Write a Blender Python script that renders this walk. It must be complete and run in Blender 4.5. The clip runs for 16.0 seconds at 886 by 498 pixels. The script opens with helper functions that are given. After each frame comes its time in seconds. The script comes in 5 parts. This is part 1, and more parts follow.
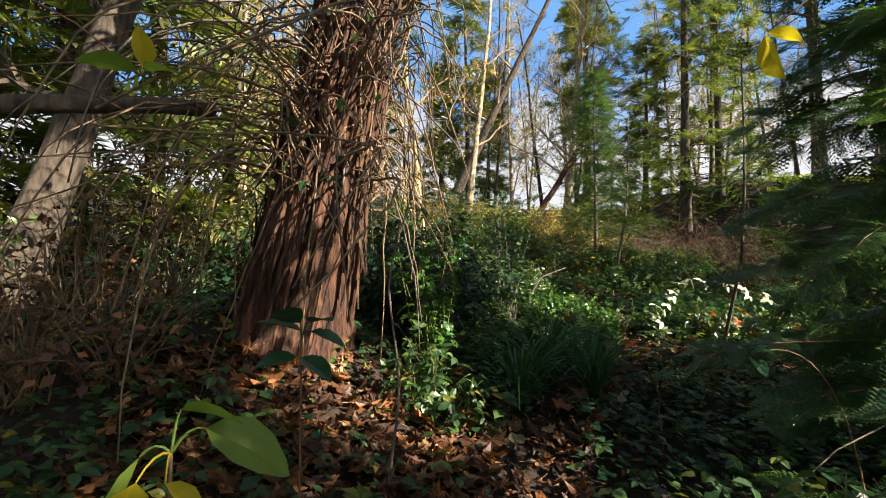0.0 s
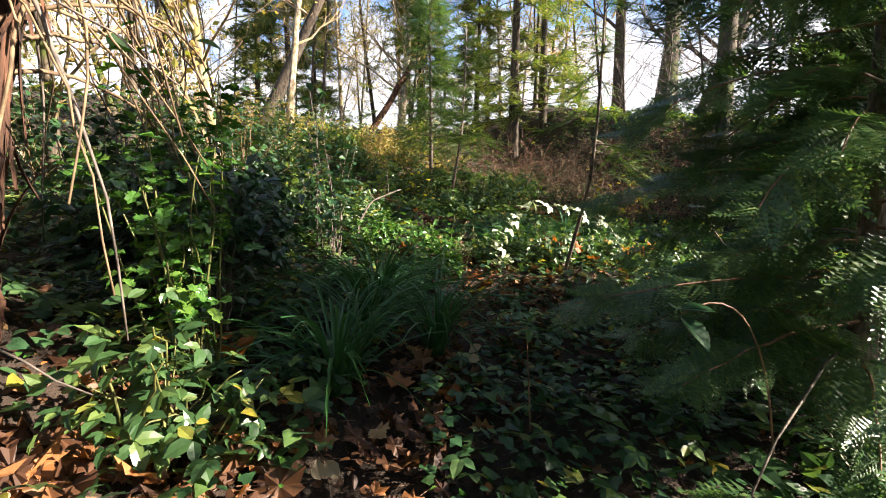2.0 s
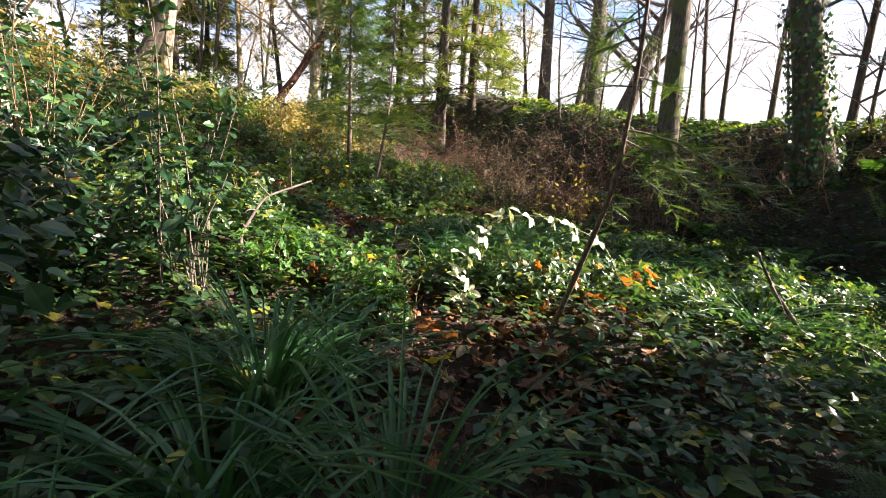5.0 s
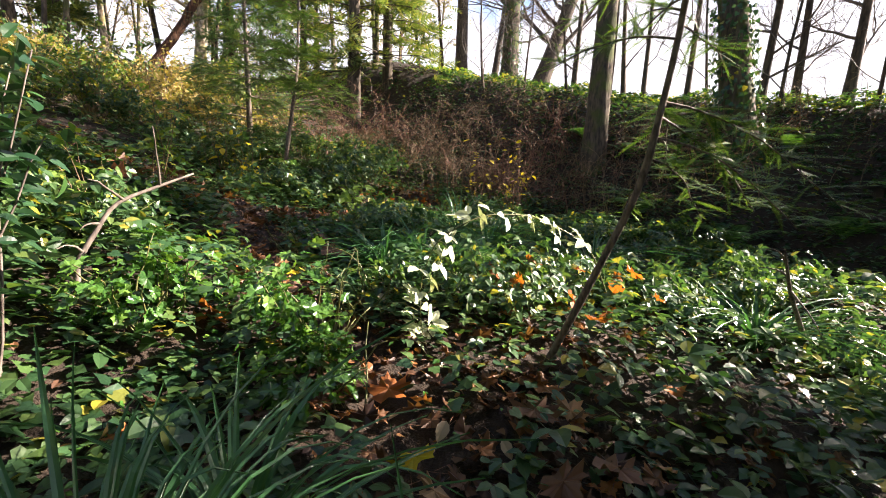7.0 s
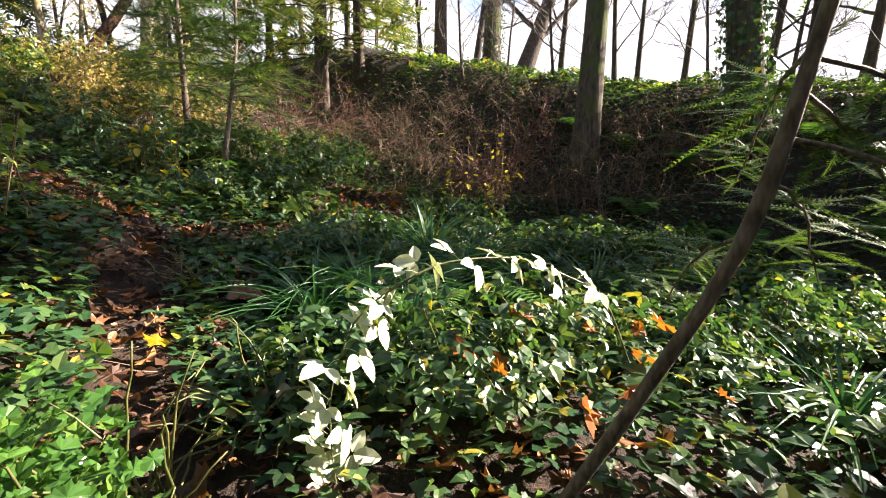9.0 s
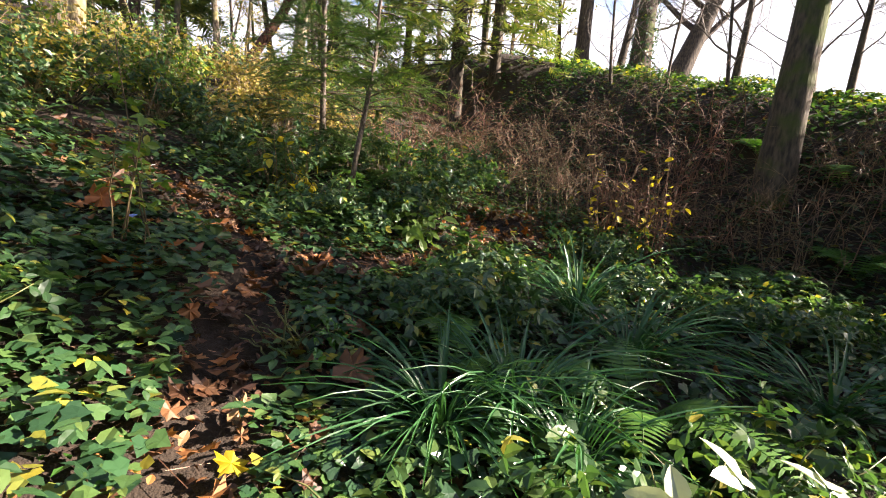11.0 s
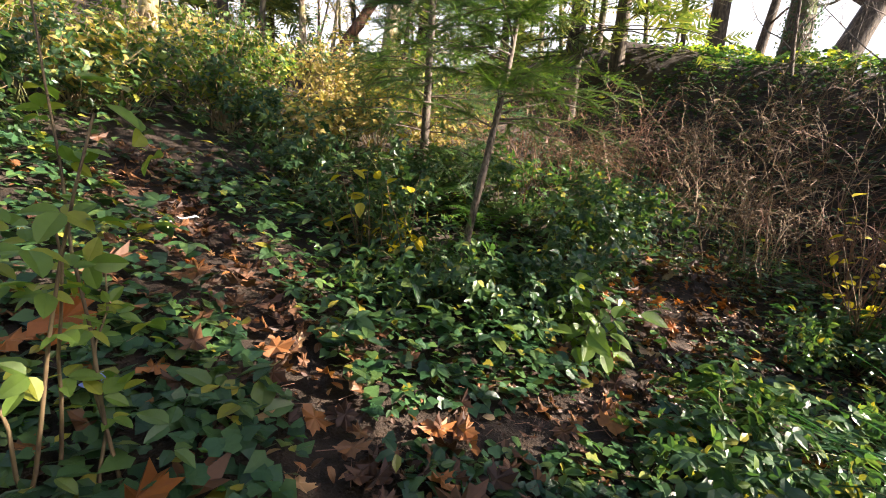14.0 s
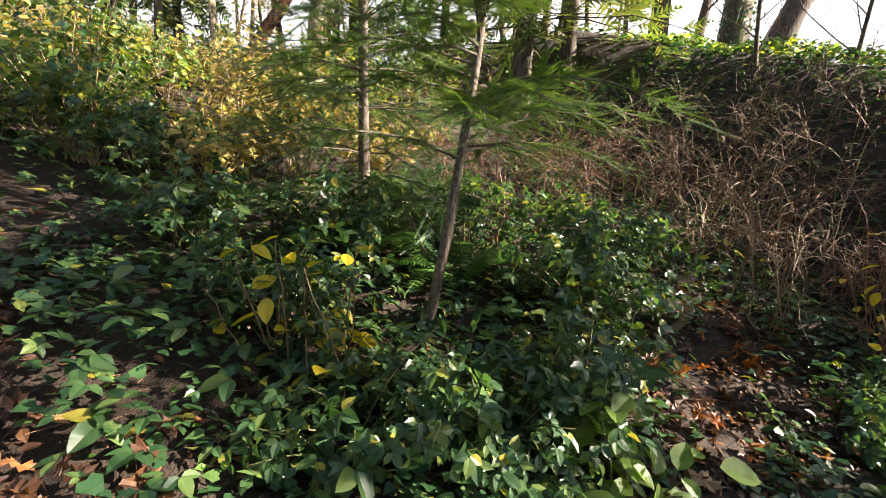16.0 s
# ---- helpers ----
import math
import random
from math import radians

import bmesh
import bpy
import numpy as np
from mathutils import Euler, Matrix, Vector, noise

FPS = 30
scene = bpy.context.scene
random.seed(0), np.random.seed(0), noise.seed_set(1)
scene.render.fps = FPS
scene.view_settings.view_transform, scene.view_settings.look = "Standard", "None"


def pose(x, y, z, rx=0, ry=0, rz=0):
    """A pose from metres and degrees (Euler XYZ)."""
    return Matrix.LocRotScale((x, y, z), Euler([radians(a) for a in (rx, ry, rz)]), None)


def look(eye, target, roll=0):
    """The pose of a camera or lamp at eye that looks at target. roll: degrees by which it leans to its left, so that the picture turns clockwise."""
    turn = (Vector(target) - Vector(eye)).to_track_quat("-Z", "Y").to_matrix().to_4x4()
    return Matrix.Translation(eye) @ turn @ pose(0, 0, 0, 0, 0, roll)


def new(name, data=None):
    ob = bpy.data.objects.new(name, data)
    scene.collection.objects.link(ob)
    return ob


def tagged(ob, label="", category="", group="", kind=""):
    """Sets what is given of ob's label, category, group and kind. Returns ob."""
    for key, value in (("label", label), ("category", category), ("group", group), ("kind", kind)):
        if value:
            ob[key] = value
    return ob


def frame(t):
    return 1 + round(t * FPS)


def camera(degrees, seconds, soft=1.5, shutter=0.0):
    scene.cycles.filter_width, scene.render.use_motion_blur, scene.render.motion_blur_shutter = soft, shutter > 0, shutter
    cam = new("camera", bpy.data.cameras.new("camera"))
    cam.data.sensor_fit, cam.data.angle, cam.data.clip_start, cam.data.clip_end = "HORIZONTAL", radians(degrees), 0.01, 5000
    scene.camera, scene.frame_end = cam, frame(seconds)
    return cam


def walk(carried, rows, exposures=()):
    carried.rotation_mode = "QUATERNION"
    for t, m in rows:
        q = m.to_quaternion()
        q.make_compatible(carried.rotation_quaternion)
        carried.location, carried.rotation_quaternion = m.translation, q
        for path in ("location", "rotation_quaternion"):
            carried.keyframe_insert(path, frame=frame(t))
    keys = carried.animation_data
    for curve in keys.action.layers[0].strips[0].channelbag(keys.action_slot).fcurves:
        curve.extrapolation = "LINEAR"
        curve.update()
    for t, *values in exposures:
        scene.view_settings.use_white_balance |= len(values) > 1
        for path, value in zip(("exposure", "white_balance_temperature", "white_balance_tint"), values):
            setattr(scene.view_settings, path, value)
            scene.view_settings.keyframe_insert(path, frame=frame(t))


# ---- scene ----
cam = camera(89.5, 16.0, soft=1.0)
PATH = [
    (0, (0.395, 0.138, 1.307), (0.633, 2.121, 1.427), -0.2),
    (0.5, (0.44, 0.33, 1.298), (1.061, 2.23, 1.23), 2.4),
    (1, (0.525, 0.574, 1.279), (1.265, 2.427, 1.141), 1.6),
    (1.5, (0.721, 0.949, 1.287), (1.56, 2.755, 1.098), 0.9),
    (2, (0.825, 1.253, 1.287), (1.749, 3.013, 1.068), -0.5),
    (2.5, (0.948, 1.536, 1.301), (1.935, 3.257, 1.049), 0.2),
    (3, (1.139, 1.783, 1.34), (2.151, 3.487, 1.073), -1.0),
    (3.2, (1.181, 1.881, 1.346), (2.225, 3.565, 1.077), -0.7),
    (5.3, (1.551, 2.966, 1.432), (2.832, 4.476, 1.151), 2.0),
    (5.5, (1.623, 3.056, 1.455), (2.928, 4.543, 1.164), 1.7),
    (6, (1.825, 3.25, 1.464), (3.187, 4.681, 1.155), 1.3),
    (6.5, (1.879, 3.42, 1.451), (3.306, 4.777, 1.103), 1.7),
    (7, (1.913, 3.683, 1.507), (3.417, 4.947, 1.133), 1.4),
    (7.5, (2.019, 3.74, 1.542), (3.578, 4.926, 1.134), 1.3),
    (8, (2.348, 3.879, 1.484), (3.921, 5.046, 1.08), 1.1),
    (8.5, (2.691, 3.946, 1.529), (4.26, 5.119, 1.123), 1.0),
    (9, (2.863, 4.218, 1.597), (4.399, 5.432, 1.188), 0.6),
    (9.5, (3.021, 4.486, 1.668), (4.503, 5.766, 1.26), 0.6),
    (9.7, (3.111, 4.6, 1.666), (4.567, 5.91, 1.264), 1.1),
    (11.8, (3.449, 5.251, 1.888), (4.466, 6.922, 1.47), 4.1),
    (12, (3.505, 5.351, 1.901), (4.487, 7.043, 1.484), 4.2),
    (12.5, (3.499, 5.838, 1.951), (4.395, 7.575, 1.527), 4.7),
    (13, (3.49, 6.235, 2.063), (4.381, 7.97, 1.622), 4.8),
    (13.5, (3.638, 6.674, 2.083), (4.54, 8.399, 1.628), 4.3),
    (14, (3.772, 6.962, 2.078), (4.693, 8.679, 1.63), 3.8),
    (14.5, (3.851, 7.42, 2.197), (4.787, 9.128, 1.746), 3.8),
    (15, (3.969, 7.724, 2.259), (4.944, 9.411, 1.807), 3.4),
    (15.5, (4.236, 7.967, 2.343), (5.285, 9.606, 1.881), 2.6),
    (16, (4.29, 8.043, 2.366), (5.406, 9.633, 1.889), 1.7),
]
walk(cam, [(t, look(eye, target, roll)) for t, eye, target, roll in PATH],
     exposures=[(0, 1.65, 6500, 11), (1.5, 2.1, 6500, 14), (3, 2.4, 6500, 17), (5.5, 2.4, 6500, 20), (9, 2.35, 6500, 19), (12, 2.45, 6500, 19), (14, 2.6, 6500, 17), (16, 2.6, 6500, 17)])

# ---- light ----
SUN_TO = Vector((0.80, -0.57, 0.54)).normalized()
world = bpy.data.worlds.new("sky")
scene.world = world
world.use_nodes = True
wn = world.node_tree.nodes
sky = wn.new("ShaderNodeTexSky")
sky.sky_type = "NISHITA"
sky.sun_disc = False
sky.sun_elevation = math.asin(SUN_TO.z)
sky.sun_rotation = math.atan2(SUN_TO.x, SUN_TO.y)
sky.air_density, sky.dust_density = 1.0, 2.0
world.node_tree.links.new(sky.outputs[0], wn["Background"].inputs[0])
wn["Background"].inputs[1].default_value = 0.05
sun = new("sun", bpy.data.lights.new("sun", "SUN"))
sun.data.energy, sun.data.angle, sun.data.color = 5.0, radians(0.5), (1.0, 0.89, 0.74)
sun.matrix_world = look((20, 0, 30), Vector((20, 0, 30)) - SUN_TO)

rng = np.random.default_rng(7)


def cloud_bank():
    """Pale blue sky with broken white cloud low round the horizon, far behind the woods."""
    m = bpy.data.materials.new("cloud")
    m.use_nodes = True
    nt = m.node_tree
    nt.nodes.remove(nt.nodes["Principled BSDF"])
    tc = nt.nodes.new("ShaderNodeTexCoord")
    n = nt.nodes.new("ShaderNodeTexNoise")
    n.inputs["Scale"].default_value, n.inputs["Detail"].default_value = 0.022, 6
    nt.links.new(tc.outputs["Object"], n.inputs["Vector"])
    sep = nt.nodes.new("ShaderNodeSeparateXYZ")
    nt.links.new(tc.outputs["Object"], sep.inputs[0])
    fall = nt.nodes.new("ShaderNodeMapRange")
    fall.inputs["From Min"].default_value, fall.inputs["From Max"].default_value = 55, 140
    fall.inputs["To Min"].default_value, fall.inputs["To Max"].default_value = 0.32, -0.35
    nt.links.new(sep.outputs["Z"], fall.inputs["Value"])
    add = nt.nodes.new("ShaderNodeMath")
    nt.links.new(n.outputs["Fac"], add.inputs[0])
    nt.links.new(fall.outputs[0], add.inputs[1])
    edge = nt.nodes.new("ShaderNodeMapRange")
    edge.inputs["From Min"].default_value, edge.inputs["From Max"].default_value = 0.42, 0.66
    nt.links.new(add.outputs[0], edge.inputs["Value"])
    em, blue, mx = nt.nodes.new("ShaderNodeEmission"), nt.nodes.new("ShaderNodeEmission"), nt.nodes.new("ShaderNodeMixShader")
    blue.inputs["Color"].default_value, blue.inputs["Strength"].default_value = (0.22, 0.5, 1.0, 1), 0.32
    em.inputs["Color"].default_value, em.inputs["Strength"].default_value = (0.95, 0.97, 1.0, 1), 0.31
    nt.links.new(edge.outputs[0], mx.inputs[0])
    nt.links.new(blue.outputs[0], mx.inputs[1])
    nt.links.new(em.outputs[0], mx.inputs[2])
    nt.links.new(mx.outputs[0], nt.nodes["Material Output"].inputs[0])
    me = bpy.data.meshes.new("backdrop")
    k, r = 64, 260
    turn = [2 * math.pi * i / k for i in range(k)]
    v = [(r * math.cos(a), r * math.sin(a), -20) for a in turn] + [(r * math.cos(a), r * math.sin(a), 140 + 75 * math.cos(a - radians(100))) for a in turn]
    me.from_pydata(v, [], [(i, (i + 1) % k, k + (i + 1) % k, k + i) for i in range(k)])
    me.materials.append(m)
    tagged(new("backdrop", me), "blue sky with broken white cloud over the horizon", "sky", kind="structure")


cloud_bank()


# ---- materials ----
def shader(name, rough=0.6):
    m = bpy.data.materials.new(name)
    m.use_nodes = True
    nt = m.node_tree
    b = nt.nodes["Principled BSDF"]
    b.inputs["Roughness"].default_value = rough
    return m, nt, b


def ramp(nt, stops, fac):
    r = nt.nodes.new("ShaderNodeValToRGB")
    while len(r.color_ramp.elements) < len(stops):
        r.color_ramp.elements.new(0.5)
    for e, (p, c) in zip(r.color_ramp.elements, stops):
        e.position, e.color = p, (*c, 1)
    nt.links.new(fac, r.inputs[0])
    return r.outputs[0]


def noise_tex(nt, scale, detail=4.0, stretch=None):
    n = nt.nodes.new("ShaderNodeTexNoise")
    n.inputs["Scale"].default_value = scale
    n.inputs["Detail"].default_value = detail
    tc = nt.nodes.new("ShaderNodeTexCoord")
    if stretch:
        mp = nt.nodes.new("ShaderNodeMapping")
        mp.inputs["Scale"].default_value = stretch
        nt.links.new(tc.outputs["Object"], mp.inputs[0])
        nt.links.new(mp.outputs[0], n.inputs["Vector"])
    else:
        nt.links.new(tc.outputs["Object"], n.inputs["Vector"])
    return n.outputs["Fac"]


def bump(nt, b, height, strength, distance=0.01):
    n = nt.nodes.new("ShaderNodeBump")
    n.inputs["Strength"].default_value, n.inputs["Distance"].default_value = strength, distance
    nt.links.new(height, n.inputs["Height"])
    nt.links.new(n.outputs[0], b.inputs["Normal"])


def mixed(nt, a, b, fac, mode="MIX"):
    m = nt.nodes.new("ShaderNodeMix")
    m.data_type, m.blend_type = "RGBA", mode
    for sock, v in ((m.inputs[0], fac), (m.inputs[6], a), (m.inputs[7], b)):
        if hasattr(v, "links"):
            nt.links.new(v, sock)
        else:
            sock.default_value = v if isinstance(v, (int, float)) else (*v, 1)
    return m.outputs[2]


def leaf_mat(name, stops, rough=0.4, through_light=0.35, blotch=0.35, spec=0.5):
    """Leaves: one hue per leaf, blotched, with light passing through the blade."""
    m, nt, b = shader(name, rough)
    geo = nt.nodes.new("ShaderNodeNewGeometry")
    col = ramp(nt, stops, geo.outputs["Random Per Island"])
    n = noise_tex(nt, 60.0, 3.0)
    big = noise_tex(nt, 1.3, 2.0)
    col = mixed(nt, col, mixed(nt, col, (0.35, 0.33, 0.25), 1.0, "MULTIPLY"), mixed(nt, (0, 0, 0), (blotch,) * 3, n))
    col = mixed(nt, col, mixed(nt, col, (1.25, 1.2, 1.0), 1.0, "MULTIPLY"), big)
    nt.links.new(col, b.inputs["Base Color"])
    b.inputs["Specular IOR Level"].default_value = spec
    bump(nt, b, n, 0.25, 0.004)
    if through_light:
        t = nt.nodes.new("ShaderNodeBsdfTranslucent")
        nt.links.new(mixed(nt, col, (1.35, 1.4, 0.65), 1.0, "MULTIPLY"), t.inputs[0])
        mx = nt.nodes.new("ShaderNodeMixShader")
        mx.inputs[0].default_value = through_light
        nt.links.new(b.outputs[0], mx.inputs[1])
        nt.links.new(t.outputs[0], mx.inputs[2])
        nt.links.new(mx.outputs[0], nt.nodes["Material Output"].inputs[0])
    return m


def bark_mat(name, dark, light, scale=30.0, stretch=(1, 1, 0.15), moss=None, depth=0.02, rough=0.9):
    m, nt, b = shader(name, rough)
    n = noise_tex(nt, scale, 6.0, stretch)
    col = ramp(nt, [(0.35, dark), (0.65, light)], n)
    if moss:
        k = ramp(nt, [(0.48, (0, 0, 0)), (0.62, (1, 1, 1))], noise_tex(nt, 2.2, 4.0))
        col = mixed(nt, col, moss, k)
    else:
        col = mixed(nt, col, mixed(nt, col, (0.5, 0.5, 0.5), 1.0, "MULTIPLY"), noise_tex(nt, 3.0, 3.0))
    nt.links.new(col, b.inputs["Base Color"])
    bump(nt, b, n, 0.9, depth)
    return m


IVY = leaf_mat("ivy_leaf", [(0, (0.018, 0.05, 0.024)), (0.5, (0.035, 0.095, 0.038)), (0.93, (0.075, 0.14, 0.04)), (1, (0.28, 0.24, 0.03))], 0.36, 0.22, spec=0.45)
BRAMBLE = leaf_mat("bramble_leaf", [(0, (0.03, 0.075, 0.03)), (0.55, (0.055, 0.125, 0.045)), (0.9, (0.12, 0.19, 0.055)), (1, (0.35, 0.3, 0.04))], 0.35, 0.35, spec=0.6)
# Bramble leaves whitened in colour to stand for the sun glinting off them.
SUNGLARE = leaf_mat("sun_glare_leaf", [(0, (0.34, 0.4, 0.3)), (1, (0.5, 0.55, 0.42))], 0.3, 0.12, 0.15)
DARKLEAF = leaf_mat("dark_leaf", [(0, (0.012, 0.04, 0.018)), (0.7, (0.025, 0.075, 0.03)), (1, (0.05, 0.12, 0.03))], 0.3, 0.15, spec=0.6)
GRAPE = leaf_mat("holly_grape_leaf", [(0, (0.035, 0.105, 0.02)), (0.6, (0.07, 0.18, 0.035)), (1, (0.15, 0.27, 0.05))], 0.22, 0.3, spec=0.7)
YELLOW = leaf_mat("yellow_leaf", [(0, (0.45, 0.34, 0.03)), (0.5, (0.62, 0.48, 0.03)), (1, (0.4, 0.42, 0.05))], 0.45, 0.45)
LIME = leaf_mat("lime_leaf", [(0, (0.08, 0.17, 0.04)), (0.6, (0.16, 0.26, 0.05)), (1, (0.4, 0.36, 0.05))], 0.45, 0.45)
LITTER = leaf_mat("fallen_leaf", [(0, (0.045, 0.02, 0.012)), (0.5, (0.12, 0.055, 0.028)), (0.78, (0.23, 0.11, 0.05)), (0.94, (0.38, 0.15, 0.045)), (1, (0.42, 0.3, 0.18))], 0.55, 0.2, 0.5)
ORANGE = leaf_mat("orange_leaf", [(0, (0.22, 0.065, 0.02)), (0.6, (0.36, 0.12, 0.025)), (1, (0.42, 0.22, 0.05))], 0.5, 0.4, 0.4)
TAN = leaf_mat("tan_leaf", [(0, (0.3, 0.22, 0.14)), (1, (0.42, 0.34, 0.24))], 0.55, 0.15)
GRASS = leaf_mat("grass_blade", [(0, (0.02, 0.075, 0.03)), (0.6, (0.045, 0.14, 0.05)), (1, (0.12, 0.22, 0.07))], 0.32, 0.3, spec=0.6)
FERN = leaf_mat("fern_leaf", [(0, (0.04, 0.12, 0.02)), (1, (0.12, 0.25, 0.04))], 0.4, 0.35)
NEEDLE = leaf_mat("fir_needle", [(0, (0.04, 0.1, 0.025)), (0.6, (0.09, 0.17, 0.035)), (1, (0.18, 0.24, 0.05))], 0.45, 0.4)
CEDAR = leaf_mat("cedar_frond", [(0, (0.045, 0.11, 0.05)), (0.6, (0.085, 0.17, 0.065)), (1, (0.16, 0.23, 0.08))], 0.32, 0.4, spec=0.75)
# Brighter than the near needles, with the sun on far crowns coloured in.
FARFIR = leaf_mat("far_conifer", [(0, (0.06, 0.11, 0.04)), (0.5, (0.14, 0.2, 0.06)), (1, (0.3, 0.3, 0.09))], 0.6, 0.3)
# Golden autumn leaves, their colour raised to stand for sun on far trees.
GOLD = leaf_mat("sunlit_far_golden_leaf", [(0, (0.28, 0.21, 0.07)), (0.6, (0.44, 0.34, 0.11)), (1, (0.33, 0.35, 0.1))], 0.6, 0.4)
BARK_CEDAR = bark_mat("cedar_bark", (0.025, 0.011, 0.006), (0.17, 0.075, 0.037), 34, (1, 1, 0.07), None, 0.03)
BARK_GREY = bark_mat("grey_bark", (0.045, 0.034, 0.024), (0.15, 0.115, 0.08), 20, (1, 1, 0.3))
BARK_MOSS = bark_mat("mossy_bark", (0.04, 0.032, 0.022), (0.13, 0.1, 0.065), 22, (1, 1, 0.3), (0.07, 0.09, 0.015))
BARK_PALE = bark_mat("pale_bark", (0.14, 0.1, 0.06), (0.5, 0.42, 0.31), 16, (1, 1, 0.5), (0.22, 0.2, 0.06))
BARK_SAP = bark_mat("sapling_bark", (0.08, 0.055, 0.04), (0.26, 0.2, 0.15), 60, (1, 1, 0.4), None, 0.006, 0.7)
TWIG = bark_mat("tan_twig", (0.12, 0.075, 0.04), (0.34, 0.23, 0.12), 25, (1, 1, 0.4), None, 0.003, 0.75)
TWIG_GREY = bark_mat("grey_twig", (0.1, 0.08, 0.065), (0.26, 0.21, 0.17), 25, (1, 1, 0.4), None, 0.003, 0.8)
TWIG_RED = bark_mat("red_stem", (0.17, 0.075, 0.045), (0.38, 0.2, 0.11), 25, (1, 1, 0.4), None, 0.003, 0.6)
# Paler than the near twigs: sunlight on the far woods, put into colour.
TWIG_FAR = bark_mat("sunlit_far_twig", (0.3, 0.21, 0.11), (0.58, 0.44, 0.26), 3, (1, 1, 0.5), None, 0.003)
CANE = bark_mat("green_cane", (0.08, 0.09, 0.02), (0.2, 0.2, 0.06), 25, (1, 1, 0.4), None, 0.003, 0.5)


def soil_mat():
    m, nt, b = shader("soil", 0.95)
    fine, mid, big = noise_tex(nt, 90, 6), noise_tex(nt, 14, 5), noise_tex(nt, 1.1, 3)
    col = ramp(nt, [(0.3, (0.012, 0.008, 0.005)), (0.55, (0.04, 0.023, 0.014)), (0.75, (0.09, 0.05, 0.03))], mid)
    col = mixed(nt, col, (0.05, 0.032, 0.02), fine)
    col = mixed(nt, col, mixed(nt, col, (0.55, 0.6, 0.5), 1.0, "MULTIPLY"), big)
    nt.links.new(col, b.inputs["Base Color"])
    bump(nt, b, mixed(nt, fine, mid, 0.5), 1.0, 0.03)
    return m


SOIL = soil_mat()


def plain_mat(name, colour, rough):
    m, nt, b = shader(name, rough)
    col = mixed(nt, colour, tuple(c * 0.7 for c in colour), noise_tex(nt, 40, 4))
    nt.links.new(col, b.inputs["Base Color"])
    return m


PAPER = plain_mat("white_paper", (0.8, 0.82, 0.85), 0.6)
BLUE = plain_mat("blue_foil", (0.2, 0.28, 0.7), 0.4)
STONE = bark_mat("grey_stone", (0.22, 0.19, 0.17), (0.42, 0.38, 0.34), 18, (1, 1, 1), None, 0.01)


# ---- lie of the land ----
def step(a, b, v):
    k = np.clip((np.asarray(v, float) - a) / (b - a), 0, 1)
    return k * k * (3 - 2 * k)


def land(x, y):
    """Height of the ground: a slope that rises ahead, a mound under the old cedar, a hollow, and a long bank."""
    x, y = np.asarray(x, float), np.asarray(y, float)
    yy = np.clip(y, -6, 22)
    z = 0.02 + 0.05 * yy + 0.0075 * yy * np.abs(yy)
    z = z + 0.12 * np.clip(5 - x, 0, 4.5) * step(5, 9, y)
    z = z + 0.12 * np.clip(-0.2 - x, 0, 6) * step(9, 5, y)
    z = z + 0.8 * np.exp(-((x - (-0.55)) ** 2 + (y - 3.59) ** 2) / 1.3)
    z = z - 0.38 * np.exp(-((x - 7.9) ** 2 + (y - 8.6) ** 2) / 9.0)
    z = z + 2.35 * step(9.2, 13.4, x - 0.12 * (y - 6)) * step(26, 16, y) - 3.0 * step(15, 40, x)
    return z + 0.05 * np.sin(1.7 * x + 0.6 * y) * np.sin(1.3 * y - 0.4 * x)


TRAIL = np.array([(0.06, -3.08), (0.50, 0.49), (1.05, 2.25), (1.75, 3.5), (2.9, 4.4), (3.3, 5.6), (3.55, 6.8), (4.2, 8.3), (4.0, 9.2), (3.7, 10.1), (3.35, 10.8), (3.2, 11.3)])
SIDE = np.array([(4.4, 8.4), (5.4, 8.3), (6.4, 8.7), (7.7, 9.4), (8.6, 9.6)])


EYEWAY = np.array([(0.42, 0.10), (0.80, 1.07), (1.17, 1.84), (1.6, 3.0), (1.95, 3.75), (2.75, 4.0), (3.05, 4.55), (3.45, 5.2), (3.5, 6.0), (3.8, 7.2), (4.3, 8.05)])


def from_line(line, x, y):
    p = np.stack([x, y], -1)[:, None]
    a, b = line[:-1][None], line[1:][None]
    k = np.clip(((p - a) * (b - a)).sum(-1) / ((b - a) ** 2).sum(-1), 0, 1)[..., None]
    return np.sqrt((((a + k * (b - a)) - p) ** 2).sum(-1)).min(1)


# ---- geometry ----
class Geo:
    def __init__(self):
        self.v, self.f, self.n = [], [], 0

    def add(self, v, f):
        self.v.append(np.asarray(v, float).reshape(-1, 3))
        self.f.append(np.asarray(f, int).reshape(-1, 3) + self.n)
        self.n += len(self.v[-1])
        return self

    def mesh(self, name, origin=(0, 0, 0), smooth=False):
        v = np.concatenate(self.v) - np.asarray(origin, float)
        f = np.concatenate(self.f)
        me = bpy.data.meshes.new(name)
        me.vertices.add(len(v))
        me.vertices.foreach_set("co", v.astype(np.float32).ravel())
        me.loops.add(f.size)
        me.loops.foreach_set("vertex_index", f.astype(np.int32).ravel())
        me.polygons.add(len(f))
        me.polygons.foreach_set("loop_start", np.arange(0, f.size, 3, dtype=np.int32))
        me.polygons.foreach_set("use_smooth", np.full(len(f), smooth))
        me.update(calc_edges=True)
        return me


def thing(name, at, label, category, group="", kind=""):
    ob = new(name)
    ob.location = at
    ob.empty_display_size = 0.1
    return tagged(ob, label, category, group, kind)


